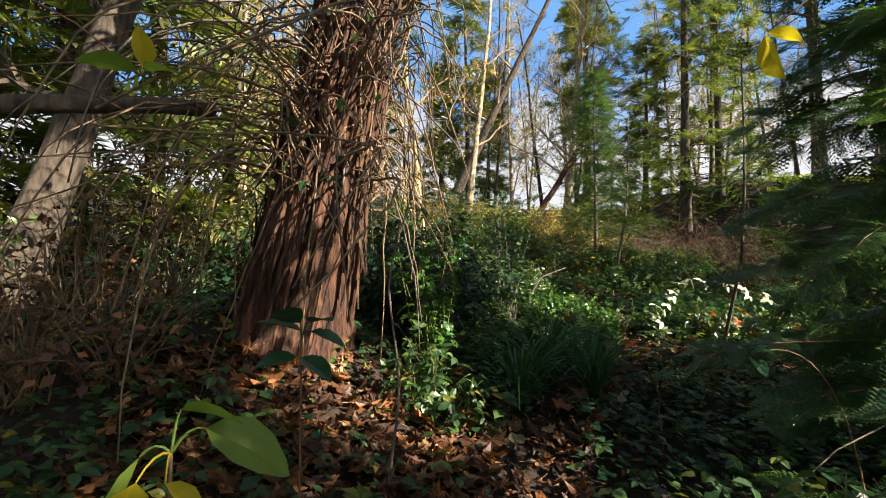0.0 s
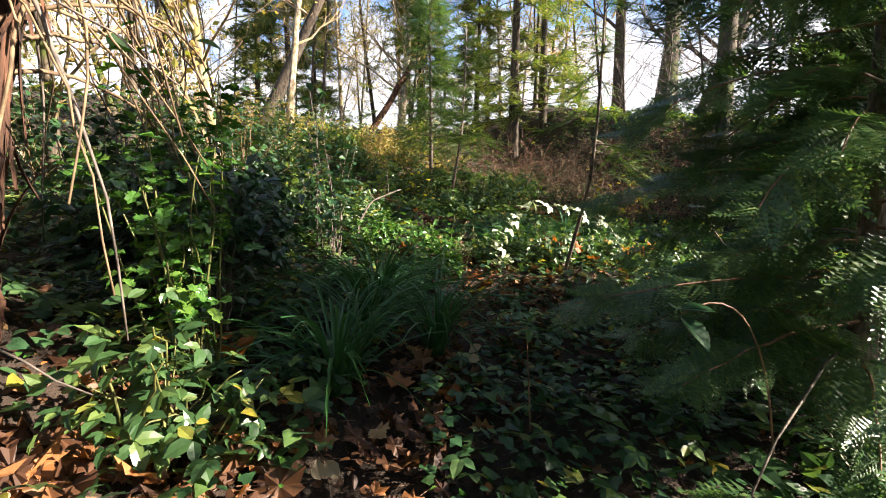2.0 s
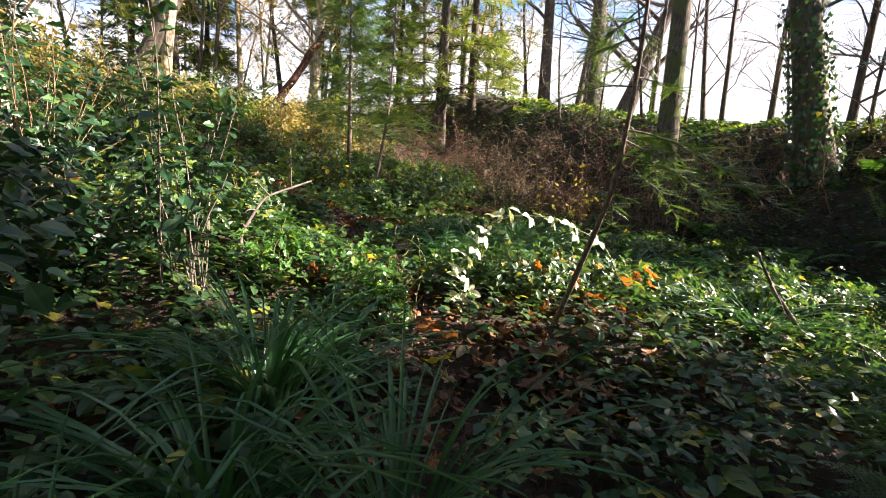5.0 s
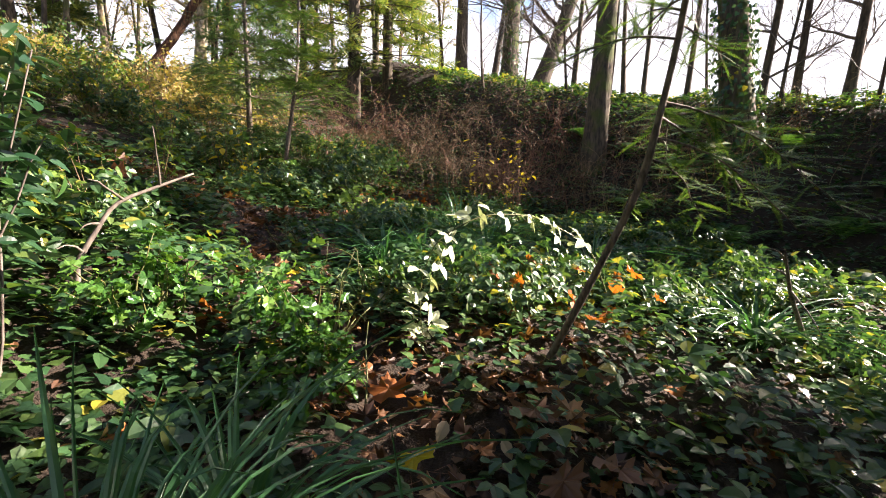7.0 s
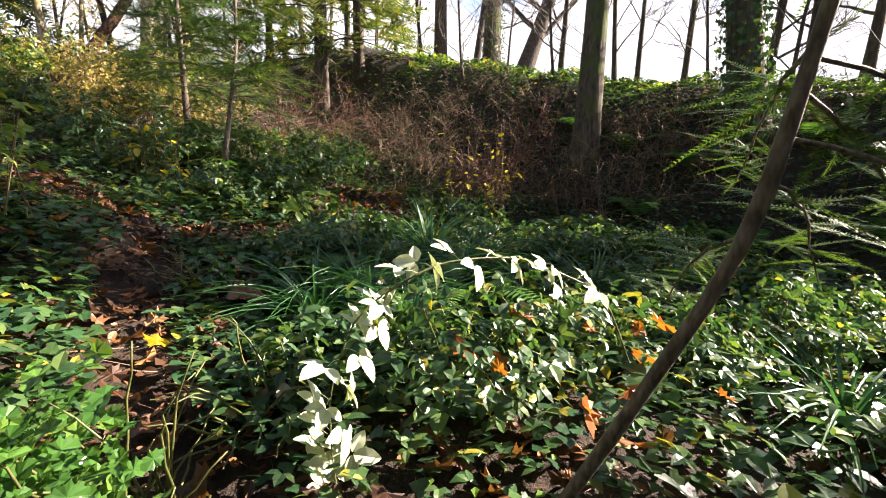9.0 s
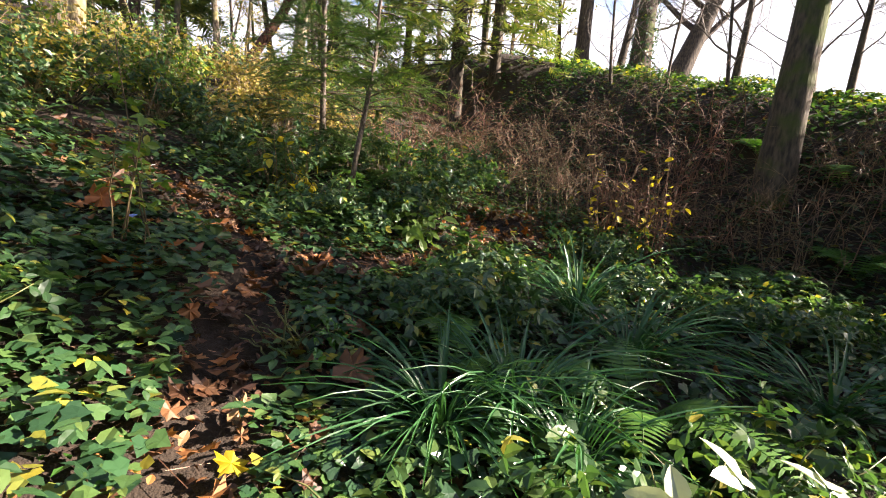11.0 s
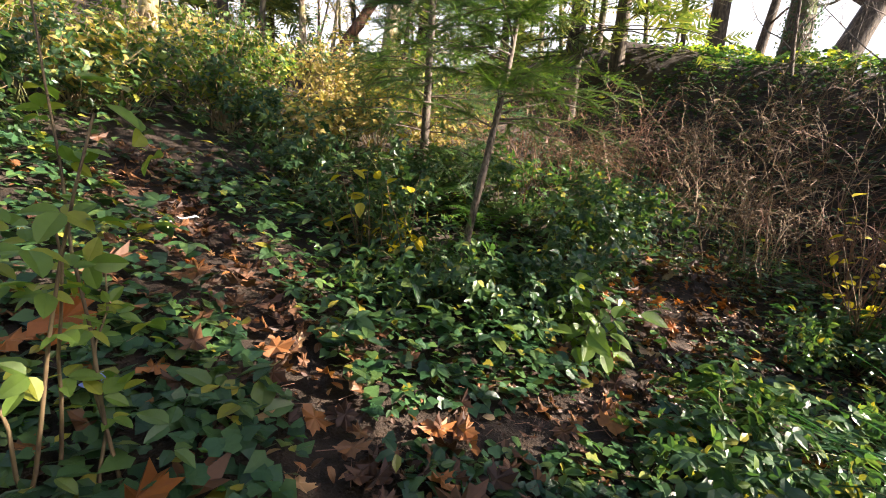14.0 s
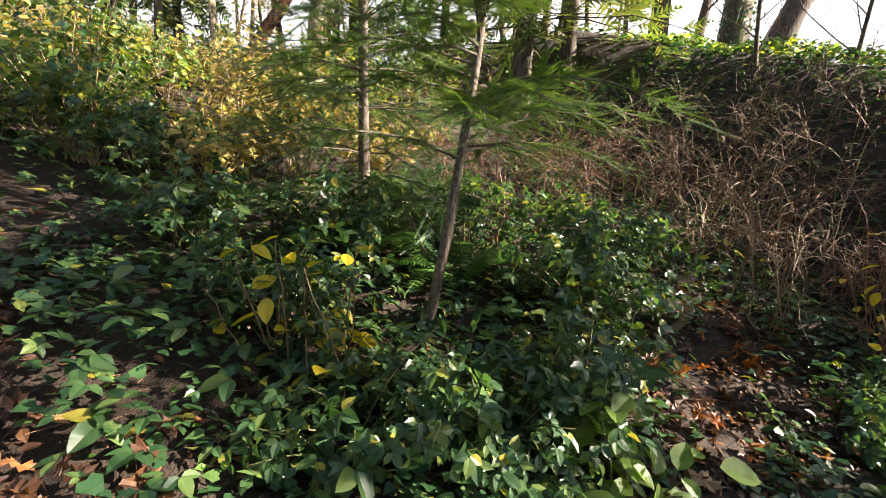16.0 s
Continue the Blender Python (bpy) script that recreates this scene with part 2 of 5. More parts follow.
def part(name, geo, mat, parent, label="", smooth=False, origin=None, kind=""):
    """One mesh under a thing. The geometry is in world places, or in the thing's own with origin (0, 0, 0)."""
    top = parent
    while top.parent:
        top = top.parent
    me = geo.mesh(name, top.location if origin is None else origin, smooth)
    me.materials.append(mat)
    ob = new(name, me)
    ob.parent = parent
    return tagged(ob, label, kind=kind)


def solo(name, geo, mat, label, category, group="", kind="", at=(0, 0, 0), smooth=False):
    me = geo.mesh(name, at, smooth)
    me.materials.append(mat)
    ob = new(name, me)
    ob.location = at
    return tagged(ob, label, category, group, kind)


def unit(v):
    v = np.asarray(v, float)
    return v / np.maximum(np.linalg.norm(v, axis=-1, keepdims=True), 1e-9)


def tube(pts, rad, sides=6, rough=0.0, seed=0):
    pts = np.asarray(pts, float)
    n = len(pts)
    rad = np.broadcast_to(np.asarray(rad, float), (n,)) if np.ndim(rad) else np.full(n, float(rad))
    t = unit(np.gradient(pts, axis=0))
    ref = np.array([0.0, 0.0, 1.0]) if abs(t[:, 2]).mean() < 0.8 else np.array([1.0, 0.0, 0.0])
    u = unit(np.cross(t, ref))
    w = np.cross(t, u)
    a = np.arange(sides) * 2 * np.pi / sides
    r = rad[:, None] * np.ones(sides)[None]
    if rough:
        q = np.random.default_rng(seed)
        r = r * (1 + rough * q.normal(size=(1, sides)) + 0.5 * rough * q.normal(size=(n, sides)))
    v = pts[:, None] + r[..., None] * (np.cos(a)[None, :, None] * u[:, None] + np.sin(a)[None, :, None] * w[:, None])
    i, j = np.meshgrid(np.arange(n - 1), np.arange(sides), indexing="ij")
    k = (j + 1) % sides
    A, B, C, D = i * sides + j, i * sides + k, (i + 1) * sides + k, (i + 1) * sides + j
    f = np.concatenate([np.stack([A, B, C], -1).reshape(-1, 3), np.stack([A, C, D], -1).reshape(-1, 3)])
    v = np.concatenate([v.reshape(-1, 3), pts[-1:]])
    top = (n - 1) * sides + np.arange(sides)
    f = np.concatenate([f, np.stack([top, (n - 1) * sides + (np.arange(sides) + 1) % sides, np.full(sides, n * sides)], -1)])
    return v, f


def arc(p0, p1, lift=0.0, n=6, wob=0.0, q=rng):
    p0, p1 = np.asarray(p0, float), np.asarray(p1, float)
    k = np.linspace(0, 1, n)[:, None]
    p = p0 + (p1 - p0) * k + np.array([0, 0, 1.0]) * lift * 4 * k * (1 - k)
    if wob:
        w = q.normal(size=(n, 3)) * wob
        w[0] = 0
        p = p + np.cumsum(w, 0) * 0.6
    return p


def fan(outline, lift, mid=(0.0, 0.5, 0.0)):
    """A leaf blade from its outline, drawn round a point of its midrib; lift(x, y) bends it."""
    o = np.array(outline, float)
    v = np.vstack([[mid[0], mid[1], 0], np.c_[o, np.zeros(len(o))]])
    v[:, 2] = [lift(a, b) for a, b in v[:, :2]]
    n = len(o)
    return v, np.array([(0, 1 + i, 1 + (i + 1) % n) for i in range(n)])


def mirror(half):
    return half + [(-x, y) for x, y in reversed(half) if abs(x) > 1e-6]


def joined(*bits):
    g = Geo()
    for v, f in bits:
        g.add(v, f)
    return np.concatenate(g.v), np.concatenate(g.f)


def moved(tm, turn=0.0, shift=(0, 0, 0), size=1.0):
    c, s = math.cos(turn), math.sin(turn)
    return tm[0] @ np.array([[c, s, 0], [-s, c, 0], [0, 0, 1]]) * size + np.array(shift, float), tm[1]


T_IVY = fan(mirror([(0, 0.05), (0.28, -0.06), (0.5, 0.24), (0.31, 0.54), (0, 1.0)]), lambda x, y: 0.16 * abs(x) - 0.25 * max(0, y - 0.5) ** 2 - 0.3 * x * x)
T_OVAL = fan(mirror([(0, 0), (0.2, 0.14), (0.31, 0.38), (0.26, 0.66), (0.11, 0.9), (0, 1.0)]), lambda x, y: 0.3 * abs(x) - 0.18 * y * y)
T_SMALL = fan([(0, 0), (0.3, 0.45), (0, 1.0), (-0.3, 0.45)], lambda x, y: 0.25 * abs(x) - 0.15 * y * y, (0, 0.4))
T_TRI = joined(moved(T_OVAL, 0, (0, 0.18, 0), 0.9), moved(T_OVAL, 1.25, (-0.04, 0.14, -0.02), 0.72), moved(T_OVAL, -1.25, (0.04, 0.14, -0.02), 0.72))
T_LEAFLET = fan(mirror([(0, 0), (0.28, 0.24), (0.27, 0.62), (0, 1.0)]), lambda x, y: 0.3 * abs(x) - 0.18 * y * y, (0, 0.45))
T_TRILOW = joined(moved(T_LEAFLET, 0, (0, 0.18, 0), 0.9), moved(T_LEAFLET, 1.25, (-0.04, 0.14, -0.02), 0.72), moved(T_LEAFLET, -1.25, (0.04, 0.14, -0.02), 0.72))
T_MAPLE = fan(mirror([(0, 0.12), (0.22, 0.0), (0.48, 0.08), (0.4, 0.24), (0.7, 0.42), (0.5, 0.5), (0.52, 0.68), (0.27, 0.58), (0.2, 0.8), (0.08, 0.82), (0, 1.05)]),
              lambda x, y: 0.35 * x * x + 0.25 * (y - 0.4) ** 2 + 0.08 * math.sin(9 * x + 4 * y), (0, 0.4))
T_SPINY = fan(mirror([(0, 0), (0.17, 0.08), (0.2, 0.2), (0.33, 0.26), (0.26, 0.4), (0.37, 0.52), (0.25, 0.62), (0.27, 0.78), (0.12, 0.82), (0, 1.05)]), lambda x, y: 0.45 * abs(x) - 0.12 * y * y + 0.05 * math.sin(14 * y))
T_NEEDLE = (np.array([(-0.035, 0, 0), (0.035, 0, 0), (0, 1, 0.0)]), np.array([(0, 1, 2)]))


def spray_template(pairs, q, angle, length, width, droop):
    """A flat conifer spray along y, with blades on both sides."""
    g = Geo()
    for i in range(pairs):
        y = (i + 0.5) / pairs
        for s in (-1, 1):
            l = length * (1.15 - y) * q.uniform(0.8, 1.2)
            d = np.array([s * math.sin(angle), math.cos(angle), q.normal() * 0.15])
            b = np.array([0, y, -droop * y * y])
            w = np.array([-d[1], d[0], 0]) * width
            e = b + d * l - np.array([0, 0, droop * l * 0.5])
            g.add([b - w, b + w, e + w * 0.3], [(0, 1, 2)])
    g.add([(-0.012, 0, 0), (0.012, 0, 0), (0, 1.05, -droop)], [(0, 1, 2)])
    return np.concatenate(g.v), np.concatenate(g.f)


Q = np.random.default_rng(3)
T_FIR = spray_template(26, Q, 0.95, 0.1, 0.011, 0.1)
T_FIRFAR = spray_template(7, Q, 0.8, 0.5, 0.05, 0.15)
T_TWIGLET = spray_template(4, Q, 0.5, 0.36, 0.075, 0.12)
T_CEDAR = joined(*[moved(t, a, s, z) for t, a, s, z in [
    (T_TWIGLET, 0, (0, 0.7, -0.1), 0.4)] + [(T_TWIGLET, sg * -0.8, (0, 0.06 + 0.095 * i, -0.012 * i), 0.5 - 0.045 * i) for i in range(8) for sg in (1, -1)]])


def scatter(geo, tm, P, N, H, S):
    """Copies of a template: at P, its z along N, its y towards H, of size S."""
    P, N, H = (np.asarray(a, float).reshape(-1, 3) for a in (P, N, H))
    S = np.broadcast_to(np.asarray(S, float), (len(P),))
    N = unit(N)
    X = unit(np.cross(H, N))
    Y = np.cross(N, X)
    R = np.stack([X, Y, N], 1) * S[:, None, None]
    v = np.einsum("vi,kij->kvj", tm[0], R) + P[:, None]
    f = tm[1][None] + (np.arange(len(P)) * len(tm[0]))[:, None, None]
    return geo.add(v, f)


def spread(k, q, up=1.0, tilt=0.55):
    """k leaf normals round the upright, and k headings."""
    n = q.normal(size=(k, 3)) * tilt
    n[:, 2] = np.abs(n[:, 2]) + up
    a = q.uniform(0, 2 * np.pi, k)
    return n, np.c_[np.cos(a), np.sin(a), q.normal(size=k) * 0.25]


def on_ground(x, y, d=0.0):
    return np.array([x, y, float(land(x, y)) + d])


# ---- ground ----
def axis(lo, hi, stepsize, far):
    inner = np.arange(lo, hi + 1e-6, stepsize)
    out = stepsize * np.cumsum(1.35 ** np.arange(1, 34))
    out = out[out < far]
    return np.concatenate([(lo - out)[::-1], inner, hi + out])


GX, GY = axis(-4, 15, 0.12, 900), axis(-2.5, 17, 0.12, 900)
mx_, my_ = np.meshgrid(GX, GY)
gz = land(mx_, my_) + rng.normal(size=mx_.shape) * 0.012 * (np.abs(mx_) < 30)
gz = gz - 0.05 * np.exp(-(from_line(TRAIL, mx_.ravel(), my_.ravel()).reshape(mx_.shape) / 0.3) ** 2)
gi, gj = np.meshgrid(np.arange(len(GY) - 1), np.arange(len(GX) - 1), indexing="ij")
ga = gi * len(GX) + gj
gf = np.concatenate([np.stack([ga, ga + 1, ga + 1 + len(GX)], -1).reshape(-1, 3), np.stack([ga, ga + 1 + len(GX), ga + len(GX)], -1).reshape(-1, 3)])
solo("ground", Geo().add(np.stack([mx_, my_, gz], -1), gf), SOIL, "dark brown woodland soil with a trodden dirt trail", "ground", kind="structure", smooth=True)


# ---- trees ----
def trunk_line(base, top, bend, n, q):
    base, top = np.asarray(base, float), np.asarray(top, float)
    k = np.linspace(0, 1, n)[:, None]
    w = np.cumsum(q.normal(size=(n, 3)) * bend, 0) * np.array([1, 1, 0.1])
    w = w - w[0]
    return base + (top - base) * k + w * k


def taper(n, r0, r1, flare=0.35):
    k = np.linspace(0, 1, n)
    return (r0 + (r1 - r0) * k) * (1 + flare * np.exp(-k * 14))


def along(line, k):
    i = np.clip(k * (len(line) - 1), 0, len(line) - 1.001)
    a = int(i)
    return line[a] + (line[a + 1] - line[a]) * (i - a)


def conifer(name, label, base, top, r0, crown_from=0.15, reach=2.5, whorls=26, per=5, tm=None, mat=None, bark=None, spray=0.5, droop=0.35, seed=1, sides=10, gap=0.35, shape=0.8, sprays=9, far=False):
    """A conifer: trunk, whorls of drooping limbs, and a crown of needle sprays."""
    q = np.random.default_rng(seed)
    base, top = np.asarray(base, float), np.asarray(top, float)
    h = np.linalg.norm(top - base)
    line = trunk_line(base - [0, 0, 0.5], top, 0.012 * h / 12, 16, q)
    tree = thing(name, base, label, "tree")
    part("trunk", Geo().add(*tube(line, taper(16, r0, r0 * 0.12), sides, 0.06, seed)), bark or BARK_GREY, tree, smooth=True)
    P, H, S, gl = [], [], [], Geo()
    for i in range(whorls):
        k = crown_from + (0.985 - crown_from) * (i + q.uniform(-0.3, 0.3)) / whorls
        c = along(line, np.clip(k, 0, 0.99))
        rel = (k - crown_from) / (1 - crown_from)
        l = reach * (1 - rel) ** shape + 0.12 * reach
        for j in range(per):
            if q.random() < gap * 0.6:
                continue
            a = q.uniform(0, 2 * np.pi)
            ll = l * q.uniform(0.55, 1.1)
            e = c + np.array([math.cos(a), math.sin(a), -droop * q.uniform(0.5, 1.4) + 0.25 * rel]) * ll
            p = arc(c, e, 0.1 * ll, 6, 0.02 * ll, q)
            if from_line(EYEWAY, e[:1], e[1:2])[0] < 0.3 and e[2] - base[2] < 3.2:
                continue
            tb = tube(p, np.linspace(max(0.009, r0 * 0.11) * (1 - 0.7 * rel), 0.003, 6), 3 if far else 4)
            if far:
                gl.add(*tb)
            else:
                part("limb", Geo().add(*tb), bark or BARK_GREY, tree, smooth=True)
            for m in range(sprays):
                kk = q.uniform(0.22, 1.0)
                b = along(p, min(kk, 0.999))
                side = q.choice([-1, 1])
                dr = np.array([math.cos(a + side * q.uniform(0.2, 1.2)), math.sin(a + side * q.uniform(0.2, 1.2)), -droop * q.uniform(0.2, 1.2)])
                P.append(b), H.append(dr), S.append(spray * q.uniform(0.6, 1.25) * (1.25 - 0.5 * kk))
    if far:
        part("limb", gl, bark or BARK_GREY, tree, kind="stuff")
    g = Geo()
    N = q.normal(size=(len(P), 3)) * 0.35 + [0, 0, 1]
    scatter(g, tm or T_FIRFAR, P, N, H, S)
    part("crown", g, mat or FARFIR, tree, kind="stuff")
    return tree


def branching(geo, p0, d, length, r, depth, q, spreadang=0.7, kids=4, up=0.15, sides=4):
    p1 = p0 + unit(d) * length
    n = 5 if depth else 3
    line = arc(p0, p1, 0, n, 0.05 * length, q)
    geo.add(*tube(line, np.linspace(r, r * 0.45, n), sides))
    if depth == 0:
        return
    for i in range(kids):
        k = q.uniform(0.3, 1.0)
        nd = unit(unit(d) + q.normal(size=3) * spreadang + [0, 0, up])
        branching(geo, along(line, min(k, 0.99)), nd, length * q.uniform(0.4, 0.7), r * 0.45, depth - 1, q, spreadang, kids, up, max(3, sides - 1))


def bare_tree(name, label, base, top, r0, bark, limbs=14, limb_from=0.3, limb_len=2.0, depth=2, seed=1, sides=12, kids=4, ivy=0, twig=None, top_r=0.3, leaves=None, leaf_n=0, angle=0.7, bend=0.05):
    """A broadleaf tree in late autumn: trunk and a crown of bare branches, with ivy or a few leaves."""
    q = np.random.default_rng(seed)
    base, top = np.asarray(base, float), np.asarray(top, float)
    line = trunk_line(base - [0, 0, 0.2], top, bend, 14, q)
    tree = thing(name, base, label, "tree")
    part("trunk", Geo().add(*tube(line, taper(14, r0, r0 * top_r, 0.5), sides, 0.07, seed)), bark, tree, smooth=True)
    g = Geo()
    for i in range(limbs):
        k = limb_from + (0.98 - limb_from) * (i + 0.5) / limbs
        a = q.uniform(0, 2 * np.pi)
        d = np.array([math.cos(a), math.sin(a), angle * q.uniform(0.6, 1.6)])
        gb = Geo()
        branching(gb, along(line, k), d, limb_len * q.uniform(0.5, 1.1) * (1.1 - 0.5 * k), r0 * 0.35 * (1.1 - 0.7 * k), depth, q, 0.6, kids)
        part("branch", gb, twig or bark, tree)
        g.v.extend(gb.v)
    if leaves and leaf_n:
        v = np.concatenate(g.v)
        P = v[q.integers(0, len(v), leaf_n)] + q.normal(size=(leaf_n, 3)) * 0.06
        N, H = spread(leaf_n, q, 0.4, 1.0)
        part("leaves", scatter(Geo(), T_SMALL, P, N, H, q.uniform(0.06, 0.13, leaf_n)), leaves, tree, kind="stuff")
    if ivy:
        k = 0.75 * q.uniform(0.0, 1.0, ivy) ** 2.2
        a = q.uniform(0, 2 * np.pi, ivy)
        c = np.array([along(line, x) for x in k])
        o = np.c_[np.cos(a), np.sin(a), np.zeros(ivy)]
        P = c + o * (r0 * (1.12 - 0.7 * k) * (1 + 0.45 * np.exp(-k * 14)) + q.uniform(0, 0.12, ivy))[:, None]
        H = np.c_[q.normal(size=(ivy, 2)) * 0.5, -np.ones(ivy)]
        part("ivy", scatter(Geo(), T_IVY, P, o + q.normal(size=(ivy, 3)) * 0.4, H, q.uniform(0.055, 0.1, ivy)), IVY, tree, "glossy dark ivy climbing the trunk", kind="stuff")
    return tree


def leaning(base, lx, ly, h):
    return np.array([base[0] + lx, base[1] + ly, base[2] + h])


# the trees on and below the bank
b = on_ground(18.6, 16.9, -0.3)
bare_tree("bank_tree", "slender dark straight trunk standing on the bank crest", b, leaning(b, 0.3, 0.1, 20), 0.24, BARK_GREY, 16, 0.2, 3.2, 2, 11, top_r=0.6, bend=0.03)
b = on_ground(20.0, 15.2)
bare_tree("bank_tree", "thick ivy-clad trunk standing on the bank crest", b, leaning(b, 0.9, 0.5, 20), 0.36, BARK_MOSS, 16, 0.16, 4.2, 2, 12, ivy=2600)
b = on_ground(22.5, 15.4, 0.5)
bare_tree("bank_tree", "dark leaning tree with a low forking branch", b, leaning(b, 4.2, -2.6, 13), 0.4, BARK_GREY, 14, 0.12, 5.2, 2, 13)
b = on_ground(22.0, 17.6)
bare_tree("bank_tree", "thin dark leaning tree on the bank crest", b, leaning(b, 2.4, -0.6, 15), 0.17, BARK_GREY, 14, 0.14, 3.2, 2, 16)
b = on_ground(21.0, 16.1)
bare_tree("bank_tree", "thin dark trunk beside the ivy-clad tree", b, leaning(b, 0.3, -0.3, 15), 0.15, BARK_MOSS, 14, 0.14, 3.0, 2, 17)
b = on_ground(11.0, 7.4)
conifer("fir_tree", "tall fir with a thick straight grey-brown trunk", b, leaning(b, 0.5, -0.2, 20), 0.21, 0.5, 2.6, 16, 5, T_FIRFAR, FARFIR, BARK_MOSS, 0.75, 0.4, 14, 14, 0.3, 0.7, 9)
b = on_ground(11.6, 4.95)
bare_tree("maple_tree", "mossy maple trunk wrapped in ivy below spreading limbs", b, leaning(b, -0.9, 1.2, 9), 0.27, BARK_MOSS, 12, 0.24, 3.6, 2, 15, ivy=2000, top_r=0.5)
for i, (x, y, r, lx) in enumerate([(13.9, 5.0, 0.08, 0.5), (13.9, 4.4, 0.07, 0.1), (13.6, 3.6, 0.09, 0.6), (13.0, 2.6, 0.1, -0.3), (14.6, 9.6, 0.07, 0.3), (14.8, 8.2, 0.06, -0.5), (14.5, 6.6, 0.07, 0.4), (12.7, 1.2, 0.12, 0.2), (13.8, 7.4, 0.05, 0.2), (13.2, 10.4, 0.03, 0.3), (13.4, 9.2, 0.035, -0.3), (13.2, 8.0, 0.03, 0.4), (13.5, 5.9, 0.03, -0.4), (13.2, 4.6, 0.035, 0.3), (12.8, 3.2, 0.03, 0.4), (13.0, 11.6, 0.035, -0.2)]):
    b = on_ground(x, y)
    bare_tree("young_tree", "thin bare young tree on the bank crest", b, leaning(b, lx, 0.2 - lx, 9 + i % 3 - 4 * (i > 8)), r, BARK_GREY, 18, 0.06, 1.6, 2, 20 + i, 7, 5, twig=TWIG_GREY)

# the trees ahead
b = on_ground(7.7, 18.1)
bare_tree("pale_tree", "sunlit tree with pale mossy bark and bare branches", b, leaning(b, 1.6, -0.2, 13), 0.15, BARK_PALE, 26, 0.16, 3.2, 2, 31, twig=TWIG_FAR, angle=1.2)
b = on_ground(11.2, 15.3)
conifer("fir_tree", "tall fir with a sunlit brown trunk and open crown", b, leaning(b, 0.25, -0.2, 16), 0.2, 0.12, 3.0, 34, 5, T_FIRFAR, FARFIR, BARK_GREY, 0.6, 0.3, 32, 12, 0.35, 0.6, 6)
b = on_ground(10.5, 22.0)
conifer("fir_tree", "far fir, crown coloured yellow-green as if sunlit", b, leaning(b, 0.2, 0, 14), 0.2, 0.05, 2.8, 30, 5, T_FIRFAR, FARFIR, BARK_GREY, 0.9, 0.3, 33, 8, 0.3, 0.7, 9)
b = on_ground(2.35, 17.1)
bare_tree("leaning_tree", "long leaning brown trunk with bare side branches", b, leaning(b, 4.6, -1.2, 9.6), 0.2, BARK_GREY, 10, 0.3, 1.8, 2, 34, twig=TWIG_FAR, bend=0.03)
b = on_ground(6.08, 18.0)
bare_tree("broken_trunk", "leaning broken dead trunk catching the sun", b, leaning(b, 1.9, -0.6, 3.0), 0.13, BARK_CEDAR, 3, 0.4, 0.9, 1, seed=35, top_r=0.7, twig=TWIG_FAR)
b = on_ground(6.0, 11.75)
conifer("young_fir", "bushy dark green young fir behind the sapling", b, leaning(b, 0.05, 0, 5.6), 0.06, 0.1, 1.25, 30, 6, T_FIR, CEDAR, BARK_SAP, 0.46, 0.2, 36, 8, 0.1, 0.8, 18)
b = on_ground(3.0, 15.2)
bare_tree("pale_tree", "pale spotted trunk leaning over the brambles", b, leaning(b, 1.2, 0.6, 10), 0.11, BARK_PALE, 14, 0.3, 2.0, 2, 37, twig=TWIG_FAR)
for i in range(46):
    q = np.random.default_rng(200 + i)
    a = math.radians(q.uniform(-32, 52))
    d = q.uniform(14, 28)
    x, y = 2.5 + d * math.sin(a), 5 + d * math.cos(a)
    b = on_ground(x, y)
    if x > 11 and y < 15:
        continue
    if i % 6 == 3:
        h = q.uniform(8, 15)
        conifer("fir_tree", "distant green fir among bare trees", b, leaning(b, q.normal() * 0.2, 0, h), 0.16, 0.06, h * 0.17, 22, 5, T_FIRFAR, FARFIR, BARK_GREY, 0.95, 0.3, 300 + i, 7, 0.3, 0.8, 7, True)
    else:
        bare_tree("bare_tree", "distant bare alder with golden twigs, coloured as if sunlit", b, leaning(b, q.normal() * 0.9, q.normal() * 0.5, q.uniform(8, 13)), q.uniform(0.05, 0.11), [BARK_PALE, BARK_GREY, BARK_MOSS][i % 3], 16, 0.12, 2.0, 2, 400 + i, 7, 4, twig=TWIG_FAR, leaves=GOLD, leaf_n=1500, angle=1.1)

# From i = 16 on the trees stand unseen behind, added to cut skylight.
for i in range(30):
    q = np.random.default_rng(1200 + i)
    a = math.radians(q.uniform(-75, -4) if i < 16 else q.uniform(-200, -85))
    d = q.uniform(6.5, 15)
    x, y = d * math.sin(a), 1 + d * math.cos(a)
    if abs(x) < 2.2 and y > 0:
        continue
    b = on_ground(x, y)
    if i % 3 < 2:
        h = q.uniform(9, 14)
        conifer("fir_tree", "dark green fir of the left woods and the unseen woods added behind", b, leaning(b, q.normal() * 0.2, 0, h), 0.17, 0.08, h * 0.2, 24, 5, T_FIRFAR, FARFIR, BARK_GREY, 0.9, 0.35, 1300 + i, 8, 0.2, 0.7, 5, True)
    else:
        bare_tree("bare_tree", "bare tree of the left woods and the unseen woods added behind", b, leaning(b, q.normal() * 0.9, q.normal() * 0.5, q.uniform(7, 11)), q.uniform(0.08, 0.16), [BARK_GREY, BARK_MOSS][i % 2], 14, 0.12, 2.4, 2, 1400 + i, 8, 4, leaves=GOLD, leaf_n=400)

